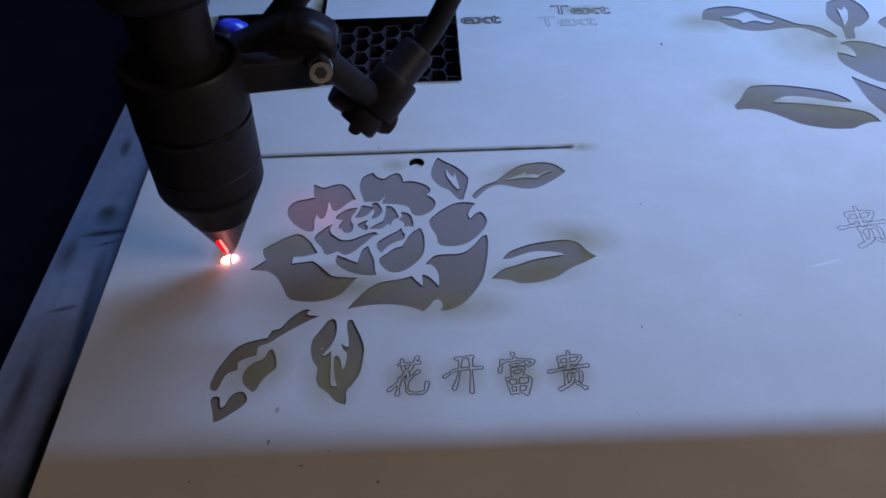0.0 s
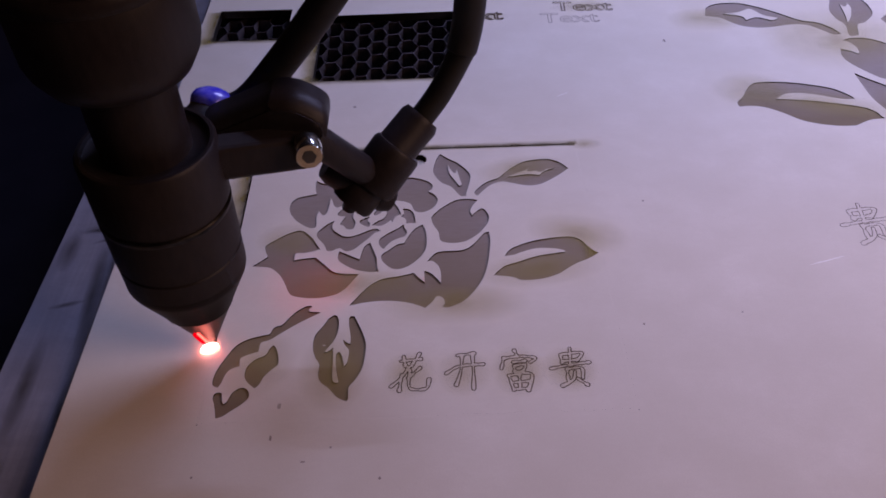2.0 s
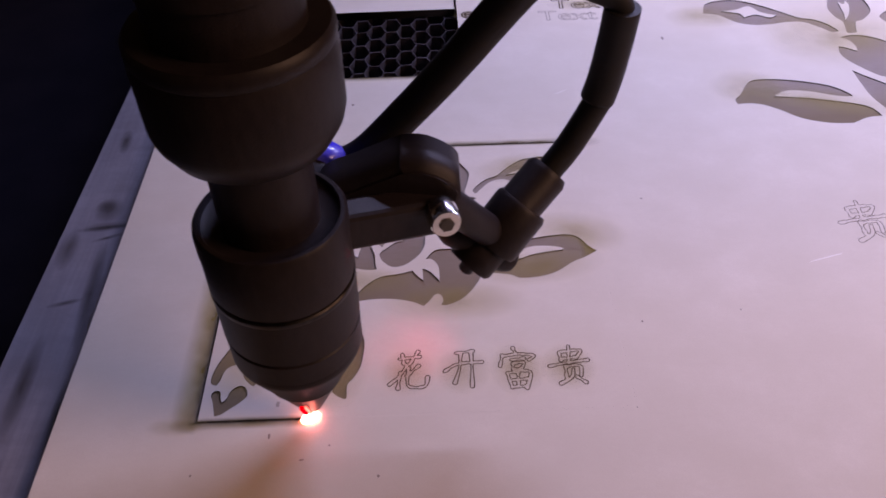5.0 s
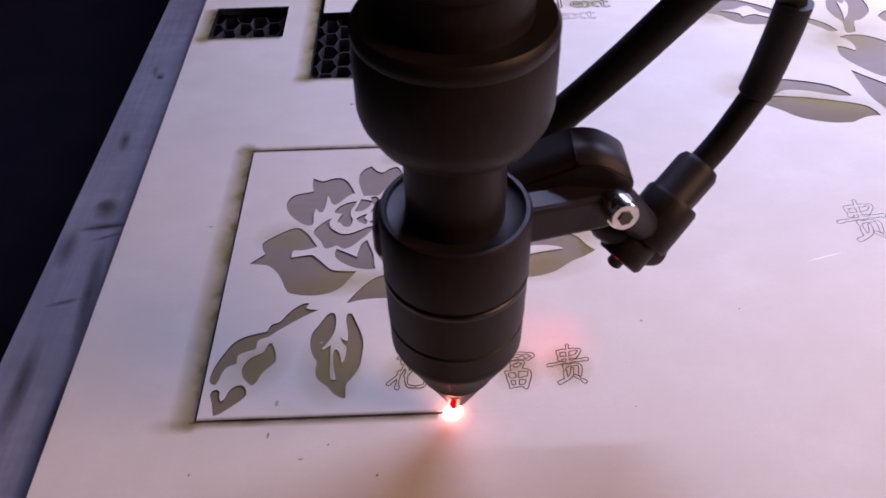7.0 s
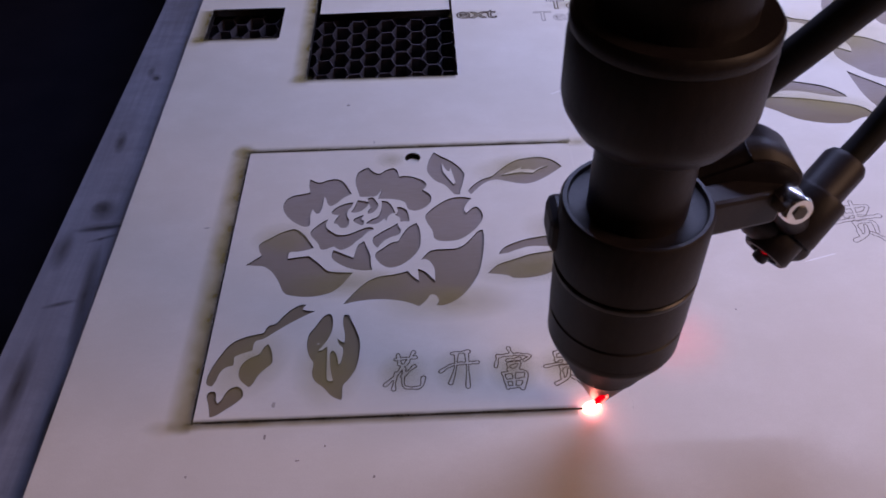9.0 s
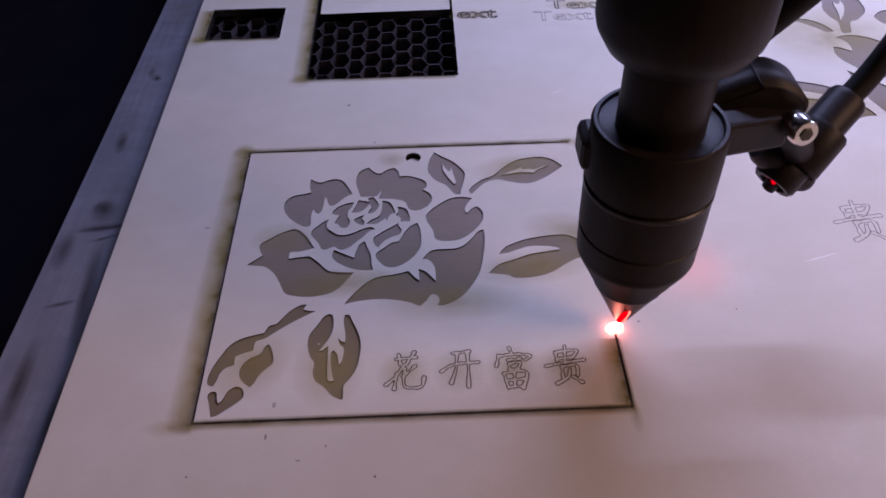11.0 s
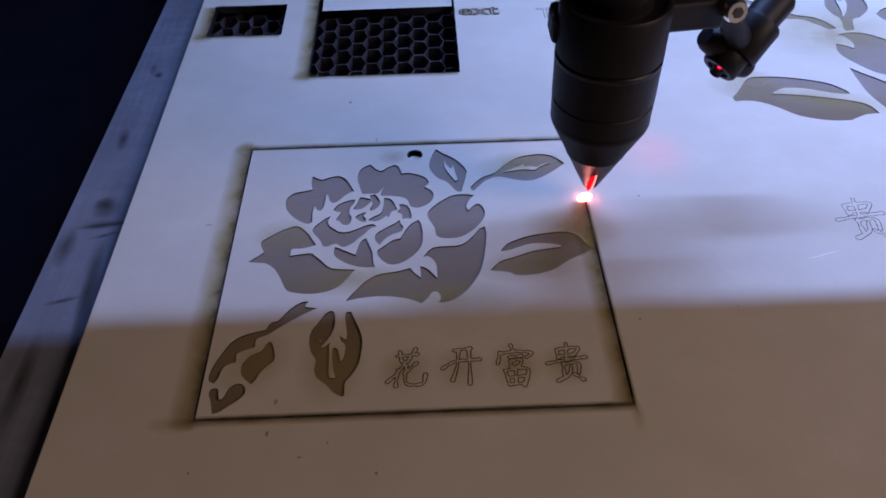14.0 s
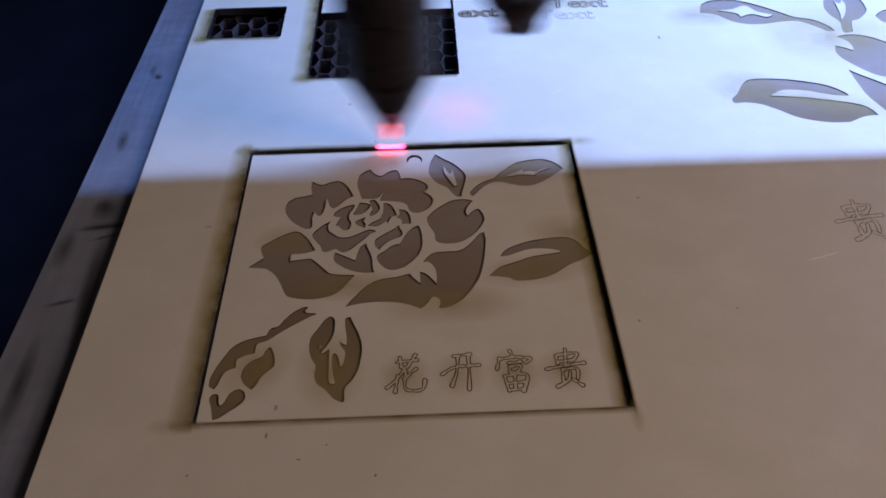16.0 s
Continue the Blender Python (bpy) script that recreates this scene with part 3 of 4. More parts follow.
# ---- the room and the machine's well ----
def shell():
    room = part("room_floor", box(-2000, 2200, -2300, 2000, -860, -850), WALL)
    tagged(room, "plain dim workshop floor below the machine", "floor", kind="structure")
    for name, b in (("wall_west", (-2010, -2000, -2300, 2000, -850, 1900)), ("wall_east", (2200, 2210, -2300, 2000, -850, 1900)),
                    ("wall_south", (-2000, 2200, -2310, -2300, -850, 1900)), ("wall_north", (-2000, 2200, 2000, 2010, -850, 1900))):
        tagged(part(name, box(*b), WALL), "plain painted workshop wall", "wall", kind="structure")
    tagged(part("ceiling", box(-2000, 2200, -2300, 2000, 1900, 1910), WALL), "plain painted workshop ceiling", "ceiling", kind="structure")
    tagged(part("machine_tray", box(-400, 420, -260, 420, -850, -70), PIT), "dark painted steel tray under the cutting bed", "tray", kind="structure")
    tagged(part("machine_side_wall", box(-405, -400, -260, 420, -70, 60), PIT), "dark painted steel side of the machine", "wall", kind="structure")
    tagged(part("machine_back_wall", box(-400, 420, 415, 420, -70, 60), PIT), "dark painted steel back of the machine", "wall", kind="structure")


shell()


# ---- cutting bed ----
def cutting_bed():
    bed = empty("cutting_bed", "sooty aluminium honeycomb cutting bed in a stained frame", "cutting bed")
    plate("side_rail", [[(-55.2, -130), (-30.5, -130), (-30.5, 330), (-46.8, 330)]], -22, -3.05, ALU, bed, "stained grey aluminium side rail")
    for y0, y1 in ((-150, -130.2), (330.2, 350)):
        part("end_rail", box(-50.5, 330, y0, y1, -22, -3.05, 0.5), ALU, bed)
    part("side_rail", box(310, 330, -130, 330, -22, -3.05, 0.5), ALU, bed)
    part("base_sheet", box(-30.3, 309.8, -130, 330, -22, -20), PIT, bed, "dark sheet under the honeycomb")
    # foil cells, stretched hexagons
    px, py, th, z0, z1 = 11.5, 9.6, 0.10, -16.0, -4.3
    verts, faces = [], []

    def foil(a, b, w):
        d = (Vector(b) - Vector(a)).normalized() * w
        n = Vector((-d.y, d.x))
        i = len(verts)
        for p in (Vector(a) - n, Vector(b) - n, Vector(b) + n, Vector(a) + n):
            verts.append((p.x * K, p.y * K, z0 * K))
            verts.append((p.x * K, p.y * K, z1 * K))
        for k in range(4):
            j = (k + 1) % 4
            faces.append((i + 2 * k, i + 2 * j, i + 2 * j + 1, i + 2 * k + 1))
        faces.append((i + 1, i + 3, i + 5, i + 7))

    rng = random.Random(5)
    shake = {}

    def knot(x, y):
        key = (round(x * 2), round(y * 2))
        if key not in shake:
            shake[key] = (x + rng.uniform(-0.3, 0.3), y + rng.uniform(-0.3, 0.3))
        return shake[key]

    for c in range(-1, 42):
        for r in range(-10, 30):
            x = -27.55 + c * px / 2
            y = 68.8 + r * py / 1.0 + (py / 2 if c % 2 else 0)
            if not (-28 < x < 175 and -15 < y < 260):
                continue
            h, s = py / 2, px / 6
            ring = [knot(x - s, y - h), knot(x + s, y - h), knot(x + 2 * s, y), knot(x + s, y + h)]
            foil(ring[0], ring[1], th * 2)
            foil(ring[1], ring[2], th)
            foil(ring[2], ring[3], th)
    me = bpy.data.meshes.new("honeycomb")
    me.from_pydata(verts, [], faces)
    me.materials.append(COMB)
    comb = new("honeycomb", me)
    comb.parent = bed
    tagged(comb, "sooty thin aluminium honeycomb cells", kind="stuff")
    return bed


def blot(x, y, rx, ry, z, seed=1):
    """A thin uneven spot."""
    rng = random.Random(int(x * 7 + y * 3) + seed)
    bm = bmesh.new()
    n = 22
    ring = [(x + rx * rng.uniform(0.75, 1.1) * math.cos(2 * math.pi * i / n), y + ry * rng.uniform(0.75, 1.1) * math.sin(2 * math.pi * i / n)) for i in range(n)]
    low = [bm.verts.new((p[0] * K, p[1] * K, (z - 0.05) * K)) for p in ring]
    top = [bm.verts.new((p[0] * K, p[1] * K, z * K)) for p in ring]
    bm.faces.new(top)
    for i in range(n):
        bm.faces.new((low[i], low[(i + 1) % n], top[(i + 1) % n], top[i]))
    return bm


BED = cutting_bed()

# ---- the board, with its openings and the second engraving ----
DEEP = -0.38   # engraving
THICK = -3.0
KERF = 0.26    # half the slot's width
OPENINGS = [rect(-KERF, 100 + KERF, -KERF, 100 + KERF), rect(-26.6, 1.6, 170.2, 193.6), rect(13.9, 67.2, 140.6, 212)]


def engraved_loops(flower):
    return [[(p.x, p.y) for p in smooth(pts, 5)] for pts in flower.values()]


def engraved_floors(flower, parent, mat):
    """One sunk floor for each engraved leaf or petal."""
    for key, pts in flower.items():
        if key.endswith("vein"):
            continue
        loops = [[(p.x, p.y) for p in smooth(pts, 5)]]
        if key + " vein" in flower:
            loops.append([(p.x, p.y) for p in smooth(flower[key + " vein"], 5)])
        name = "engraved_leaf" if ("leaf" in key or "bud" in key) else "engraved_petal"
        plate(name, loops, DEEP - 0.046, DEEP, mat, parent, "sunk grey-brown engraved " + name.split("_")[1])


def board():
    b = empty("plywood_board", "pale thin wooden board, partly engraved, on the cutting bed", "board")
    outer = rect(-32.2, 300, -125, 320)
    plate("top_veneer", [outer] + OPENINGS + engraved_loops(SECOND), DEEP, 0, WOOD, b, side_mat=CHAR)
    plate("core", [outer] + OPENINGS, THICK, DEEP - 0.05, WOOD, b, "pale core with charred cut edges", side_mat=CHAR)
    engraved_floors(SECOND, b, ENGRAVED_FAR)
    lettering("lettering", "ext", 68.6, 180.4, 15.0, LINE, b, 0.36, -1, "dark scored outline letters", 6.8)
    lettering("lettering", "Text", 104.5, 185.8, 22.5, LINE, b, 0.24, -2, "scored outline letters", 7.6)
    lettering("lettering", "Text", 98.5, 176.8, 22.0, FAINT, b, 0.2, -1, "faint scored outline letters", 7.6)
    brush_writing("贵", 169.0, 51.2, 1.45, 0.42, LINE, b, 0.1)
    for x, y, rx, ry in ((17.0, -4.3, 0.3, 0.75), (24.8, -10.6, 0.6, 0.22), (30.6, -7.2, 0.25, 0.3), (41.6, -15.2, 0.3, 0.4), (29.6, 124.2, 0.6, 0.5),
                         (115.8, 71.8, 0.35, 0.35), (106.5, 25.2, 0.3, 0.35), (142.0, 161.0, 0.5, 1.2), (1.2, -13.5, 0.3, 0.3), (-7.6, 65.5, 1.0, 0.2), (38.8, 103.1, 0.18, 0.8), (132.0, 28.0, 0.25, 0.25)):
        part("speck", blot(x, y, rx, ry, 0.03), SPECK, b)
    for x, y, rx, ry, turn in ((160, 45.2, 5.5, 0.16, 16), (100, 128, 2.5, 0.1, 30)):
        bm = blot(0, 0, rx, ry, 0.03)
        bm.transform(Matrix.Translation((x * K, y * K, 0)) @ Matrix.Rotation(radians(turn), 4, "Z"))
        part("scratch", bm, material("pale_scratch", 0.5, 0, (0.85, 0.82, 0.78)), b, "pale shallow scratch")


    return b


BOARD = board()


def offcut():
    o = empty("offcut", "loose pale wooden offcut lying in the board's opening", "offcut")
    plate("panel", [[(15.4, 189.6), (66.4, 190.4), (66.4, 209), (15.4, 209)]], -4.2, -1.2, WOOD, o, side_mat=CHAR)


offcut()


# ---- the square being cut out ----
def cut_panel():
    p = empty("engraved_panel", "square pale wooden panel engraved with a peony, being cut free", "wooden panel")
    outer = rect(KERF, 100 - KERF, KERF, 100 - KERF)
    hole = circle(50.9, 94.6, 2.4)
    plate("top_veneer", [outer, hole] + engraved_loops(FLOWER), DEEP, 0, WOOD, p, side_mat=CHAR)
    plate("core", [outer, hole], THICK, DEEP - 0.05, WOOD, p, "pale core with charred cut edges", side_mat=CHAR)
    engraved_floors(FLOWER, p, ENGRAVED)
    for ch, x, y in (("花", 43.6, 7.4), ("开", 56.7, 7.3), ("富", 69.9, 6.3), ("贵", 81.7, 7.2)):
        brush_writing(ch, x, y, 1.0, 0.42, LINE, p)
    for x, y, rx, ry in ((18.0, 4.2, 0.5, 0.9), (27.0, 21.8, 0.4, 0.25)):
        part("speck", blot(x, y, rx, ry, 0.02), FAINT, p)
    return p


PANEL = cut_panel()
slug = part("slug", lathe([(1.95, -4.28), (2.0, -4.2), (2.0, -1.6), (1.95, -1.55)], Matrix.Translation((50.9 * K, 94.3 * K, 0.0)), 32), WOOD)
tagged(slug, "small round pale wooden slug lying in the drilled hole", "wooden slug")

# ---- cutting: the beam runs round the square at an even pace ----
SPEED, CORNER = 16.2, 3.4   # mm per second; the time at the near left corner
STEP = 2.5


def beam(t):
    """Where the beam meets the board."""
    d = (t - CORNER) * SPEED
    if d < 0:
        return (-0.7 - 0.15 * t, max(-d - 0.8, 0.0))
    if d < 100:
        return (max(d, 0.0) - 1.2 * max(0.0, 1 - d / 6), 0.0)
    return (100.0, min(100.0, d - 100))


def kerf_stretches():
    """Middle, heading (0 along x, 1 along y), outward side and time of passing of each stretch of the cut."""
    out = []
    n = int(100 / STEP)
    for i in range(n):
        m = STEP * (i + 0.5)
        out.append(((m, 100.0), 0, 1, CORNER - (100 + m) / SPEED))
        out.append(((0.0, m), 1, -1, CORNER - m / SPEED))
        out.append(((m, 0.0), 0, -1, CORNER + m / SPEED))
        out.append(((100.0, m), 1, 1, CORNER + (100 + m) / SPEED))
    return out


BRIDGES, SOOTS = [], []


def film(width, mat):
    """A smoke stain STEP long and width wide from its kerf side outwards."""
    bm = bmesh.new()
    uv = bm.loops.layers.uv.new("UVMap")
    n = 6
    rows = [[bm.verts.new((s * STEP / 2 * K, width * i / n * K, 0)) for s in (-1, 1)] for i in range(n + 1)]
    for i in range(n):
        f = bm.faces.new((rows[i][0], rows[i][1], rows[i + 1][1], rows[i + 1][0]))
        for lp, u in zip(f.loops, (i, i, i + 1, i + 1)):
            lp[uv].uv = (1 - u / n, 0.5)
    me = bpy.data.meshes.new("smoke_stain")
    bm.to_mesh(me)
    bm.free()
    me.materials.append(mat)
    return me


def cut_details():
    bm = box(-STEP / 2, STEP / 2, -KERF - 0.02, KERF + 0.02, THICK, -0.006)
    me = bpy.data.meshes.new("uncut_bridge")
    bm.to_mesh(me)
    bm.free()
    me.materials.append(WOOD)
    films = {("out", "left"): film(6.2, SOOT_WIDE), ("out", "thin"): film(2.0, SOOT_THIN), ("in", "thin"): film(0.9, SOOT_THIN), ("in", "right"): film(4.8, SOOT_WIDE), ("out", "right"): film(0.8, SOOT_THIN)}
    for (x, y), heading, side, t in kerf_stretches():
        turn = 90 * heading
        if t > -0.1:
            ob = tagged(new("uncut_bridge", me), "thin strip of pale wood not yet burnt through", "wood strip", "uncut strips along the square")
            ob.matrix_basis = pose(x * K, y * K, 0, 0, 0, turn)
            BRIDGES.append((ob, x, y, turn, t))
        for where in ("out", "in"):
            left = heading == 1 and side == -1
            right = heading == 1 and side == 1
            mesh = films[(where, "right" if right else "left" if left and where == "out" else "thin")]
            # local y of the film points away from the kerf
            outward = side if where == "out" else -side
            if heading == 0:
                face = 0 if outward > 0 else 180
            else:
                face = -90 if outward > 0 else 90
            if where == "in" and left:
                continue
            off = KERF * outward
            px, py = (x, y + off) if heading == 0 else (x + off, y)
            ob = new("smoke_stain", mesh)
            if where == "in":
                ob.parent = PANEL
            else:
                tagged(ob, "brown smoke stain on the board beside the cut", "smoke stain", "smoke stains along the cut")
            ob.matrix_basis = pose(px * K, py * K, 0.05 * K, 0, 0, face)
            SOOTS.append((ob, px, py, face, t))


cut_details()


def opening_stains():
    """Old smoke stains round the two earlier openings and the drilled hole."""
    wide, thin = film(5.6, SOOT_WIDE), film(2.4, SOOT_THIN)
    rows = [(-26.6, y, 90, wide) for y in np.arange(170.2 + STEP / 2, 193, STEP)] + [(13.9, y, 90, wide) for y in np.arange(140.6 + STEP / 2, 212, STEP)]
    rows += [(x, 170.2, 180, thin) for x in np.arange(-26.6 + STEP / 2, 1, STEP)] + [(x, 140.6, 180, thin) for x in np.arange(13.9 + STEP / 2, 67, STEP)]
    for x, y, face, mesh in rows:
        ob = tagged(new("smoke_stain", mesh), "brown smoke stain beside an old opening", "smoke stain", "smoke stains round the openings")
        ob.matrix_basis = pose(x * K, y * K, 0.05 * K, 0, 0, face)


opening_stains()


def smudge(x, y, rx, ry, turn, parent, z=0.02, mat=SOOT_FAINT, label="faint brown smoke smudge"):
    """A round smoke smudge that fades to its rim."""
    bm = bmesh.new()
    uv = bm.loops.layers.uv.new("UVMap")
    n, rings = 28, 5
    mid = bm.verts.new((0, 0, 0))
    rows = [[bm.verts.new((rx * K * i / rings * math.cos(2 * math.pi * k / n), ry * K * i / rings * math.sin(2 * math.pi * k / n), 0)) for k in range(n)] for i in range(1, rings + 1)]
    for k in range(n):
        j = (k + 1) % n
        f = bm.faces.new((mid, rows[0][k], rows[0][j]))
        for lp, u in zip(f.loops, (1, 1 - 1 / rings, 1 - 1 / rings)):
            lp[uv].uv = (u, 0.5)
        for i in range(rings - 1):
            f = bm.faces.new((rows[i][k], rows[i + 1][k], rows[i + 1][j], rows[i][j]))
            for lp, u in zip(f.loops, (i + 1, i + 2, i + 2, i + 1)):
                lp[uv].uv = (1 - u / rings, 0.5)
    ob = part("smudge", bm, mat, parent, label)
    ob.matrix_basis = pose(x * K, y * K, z * K, 0, 0, turn)
    return ob


for row in ((95, 59, 15, 8, -15), (84, 46, 18, 7, 8), (82, 88, 15, 7, 10), (30, 14, 9, 13, 0), (11, 16, 12, 9, 50), (60, 34, 20, 7, 0),
            (44, 94, 5, 4, 0), (14, 60, 9, 7, 0), (48, 12, 7, 7, 0), (61, 12, 7, 7, 0), (74, 12, 7, 8, 0), (86, 12, 7, 7, 0), (34, 42, 18, 6, 0)):
    smudge(*row, PANEL)
for i, row in enumerate(((-40.6, 78, 4.6, 5.5, 10), (-42, 80, 3, 3, 0), (-40, 70.6, 8, 2.2, 8), (-40, 70.2, 7, 1.0, 8), (-38, 66, 5, 0.8, 20), (-44, 112, 2, 7, 5), (-43, 41, 5, 1.0, 15), (-40.8, 150, 2.2, 3, 20), (-40.6, 149.5, 1.2, 1.4, 20),
                         (-43.4, 154, 1.5, 4, 0), (-37, 45, 2.2, 22, 4), (-45, 15, 2.5, 16, 0), (-48, 62, 3, 9, 0), (-34, 6, 2, 14, 0), (-46, -8, 4, 5, 30))):
    smudge(*row, BED, -3.03 + 0.004 * i, GRIME, "dark grey grime")
for row in ((164, 127, 14, 11, 0), (185, 118, 26, 8, -18), (162, 176, 16, 9, 0), (76, 183, 11, 4, 0), (116, 189, 14, 5, 0), (-29, 169, 5, 4, 0), (12, 140, 5, 4, 0),
            (-2, 101, 4, 4, 0), (103, 100, 6, 3, 0), (205, 160, 30, 22, 0)):
    smudge(*row, BOARD)


def lug(outline, y0, y1, edge=0.8, lean=0.0):
    """A thick plate standing across y, with a rounded outline in x and z; lean draws its front in towards the foot."""
    pts = smooth(outline, 6)
    bm = bmesh.new()
    foot = max(p.y for p in pts)
    a = [bm.verts.new((p.x * K, (y0 + lean * (foot - p.y)) * K, p.y * K)) for p in pts]
    b = [bm.verts.new((p.x * K, y1 * K, p.y * K)) for p in pts]
    bm.faces.new(a)
    bm.faces.new(list(reversed(b)))
    n = len(pts)
    for i in range(n):
        bm.faces.new((a[i], b[i], b[(i + 1) % n], a[(i + 1) % n])).smooth = True
    bmesh.ops.recalc_face_normals(bm, faces=bm.faces[:])
    bmesh.ops.bevel(bm, geom=[e for e in bm.edges if abs(e.verts[0].co.y - e.verts[1].co.y) < (y1 - y0) * 0.3 * K], offset=edge * K, segments=2, affect="EDGES")
    return bm


def hood(a, b, inner, outer, steps=28):
    """An open round tube from a to b."""
    a, b = Vector(a) * K, Vector(b) * K
    m = Matrix.Translation(a) @ (b - a).to_track_quat("Z", "Y").to_matrix().to_4x4()
    d = (b - a).length
    bm = bmesh.new()
    rings = [[bm.verts.new(m @ Vector((r * K * math.cos(2 * math.pi * i / steps), r * K * math.sin(2 * math.pi * i / steps), z))) for i in range(steps)]
             for r, z in ((inner, 0), (inner, d), (outer, d), (outer, 0))]
    for k in range(4):
        p, q = rings[k], rings[(k + 1) % 4]
        for i in range(steps):
            bm.faces.new((p[i], p[(i + 1) % steps], q[(i + 1) % steps], q[i]))
    bmesh.ops.recalc_face_normals(bm, faces=bm.faces[:])
    return bm


def corner_film(rx, ry, mat, sx, sy):
    """A quarter-round smoke stain that closes the films at a corner."""
    bm = bmesh.new()
    uv = bm.loops.layers.uv.new("UVMap")
    n, rings = 9, 6
    mid = bm.verts.new((0, 0, 0))
    rows = [[bm.verts.new((sx * rx * K * i / rings * math.cos(math.pi / 2 * k / n), sy * ry * K * i / rings * math.sin(math.pi / 2 * k / n), 0)) for k in range(n + 1)] for i in range(1, rings + 1)]
    for k in range(n):
        f = bm.faces.new((mid, rows[0][k], rows[0][k + 1]))
        for lp, u in zip(f.loops, (1, 1 - 1 / rings, 1 - 1 / rings)):
            lp[uv].uv = (u, 0.5)
        for i in range(rings - 1):
            f = bm.faces.new((rows[i][k], rows[i + 1][k], rows[i + 1][k + 1], rows[i][k + 1]))
            for lp, u in zip(f.loops, (i + 1, i + 2, i + 2, i + 1)):
                lp[uv].uv = (1 - u / rings, 0.5)
    return part("smoke_stain", bm, mat)


for x, y, rx, ry, sx, sy, mat, t in ((0.0, 0.0, 6.4, 3.2, -1, -1, SOOT_WIDE, CORNER), (100.0, 0.0, 1.1, 3.0, 1, -1, SOOT_THIN, CORNER + 100 / SPEED),
                                     (0.0, 100.0, 6.4, 3.2, -1, 1, SOOT_WIDE, -1), (100.0, 100.0, 1.1, 2.8, 1, 1, SOOT_THIN, -1),
                                     (-26.6, 170.2, 5.6, 2.4, -1, -1, SOOT_WIDE, -1), (13.9, 140.6, 5.6, 2.4, -1, -1, SOOT_WIDE, -1)):
    ob = tagged(corner_film(rx, ry, mat, sx, sy), "brown smoke stain round a corner of the cut", "smoke stain", "smoke stains along the cut")
    ob.matrix_basis = pose(x * K, y * K, 0.05 * K)
    SOOTS.append((ob, x, y, 0, t))

# smoke at the two near corners, left as the beam turns there
for x, y, rx, ry, t in ((-4, -1.0, 7.5, 2.6, CORNER + 0.1), (100.2, -2.8, 1.8, 5, CORNER + 100 / SPEED + 0.1)):
    ob = smudge(x, y, rx, ry, 0, None)
    tagged(ob, "brown smoke stain on the board at a corner of the cut", "smoke stain", "smoke stains along the cut").name = "smoke_stain"
    SOOTS.append((ob, x, y, 0, t))


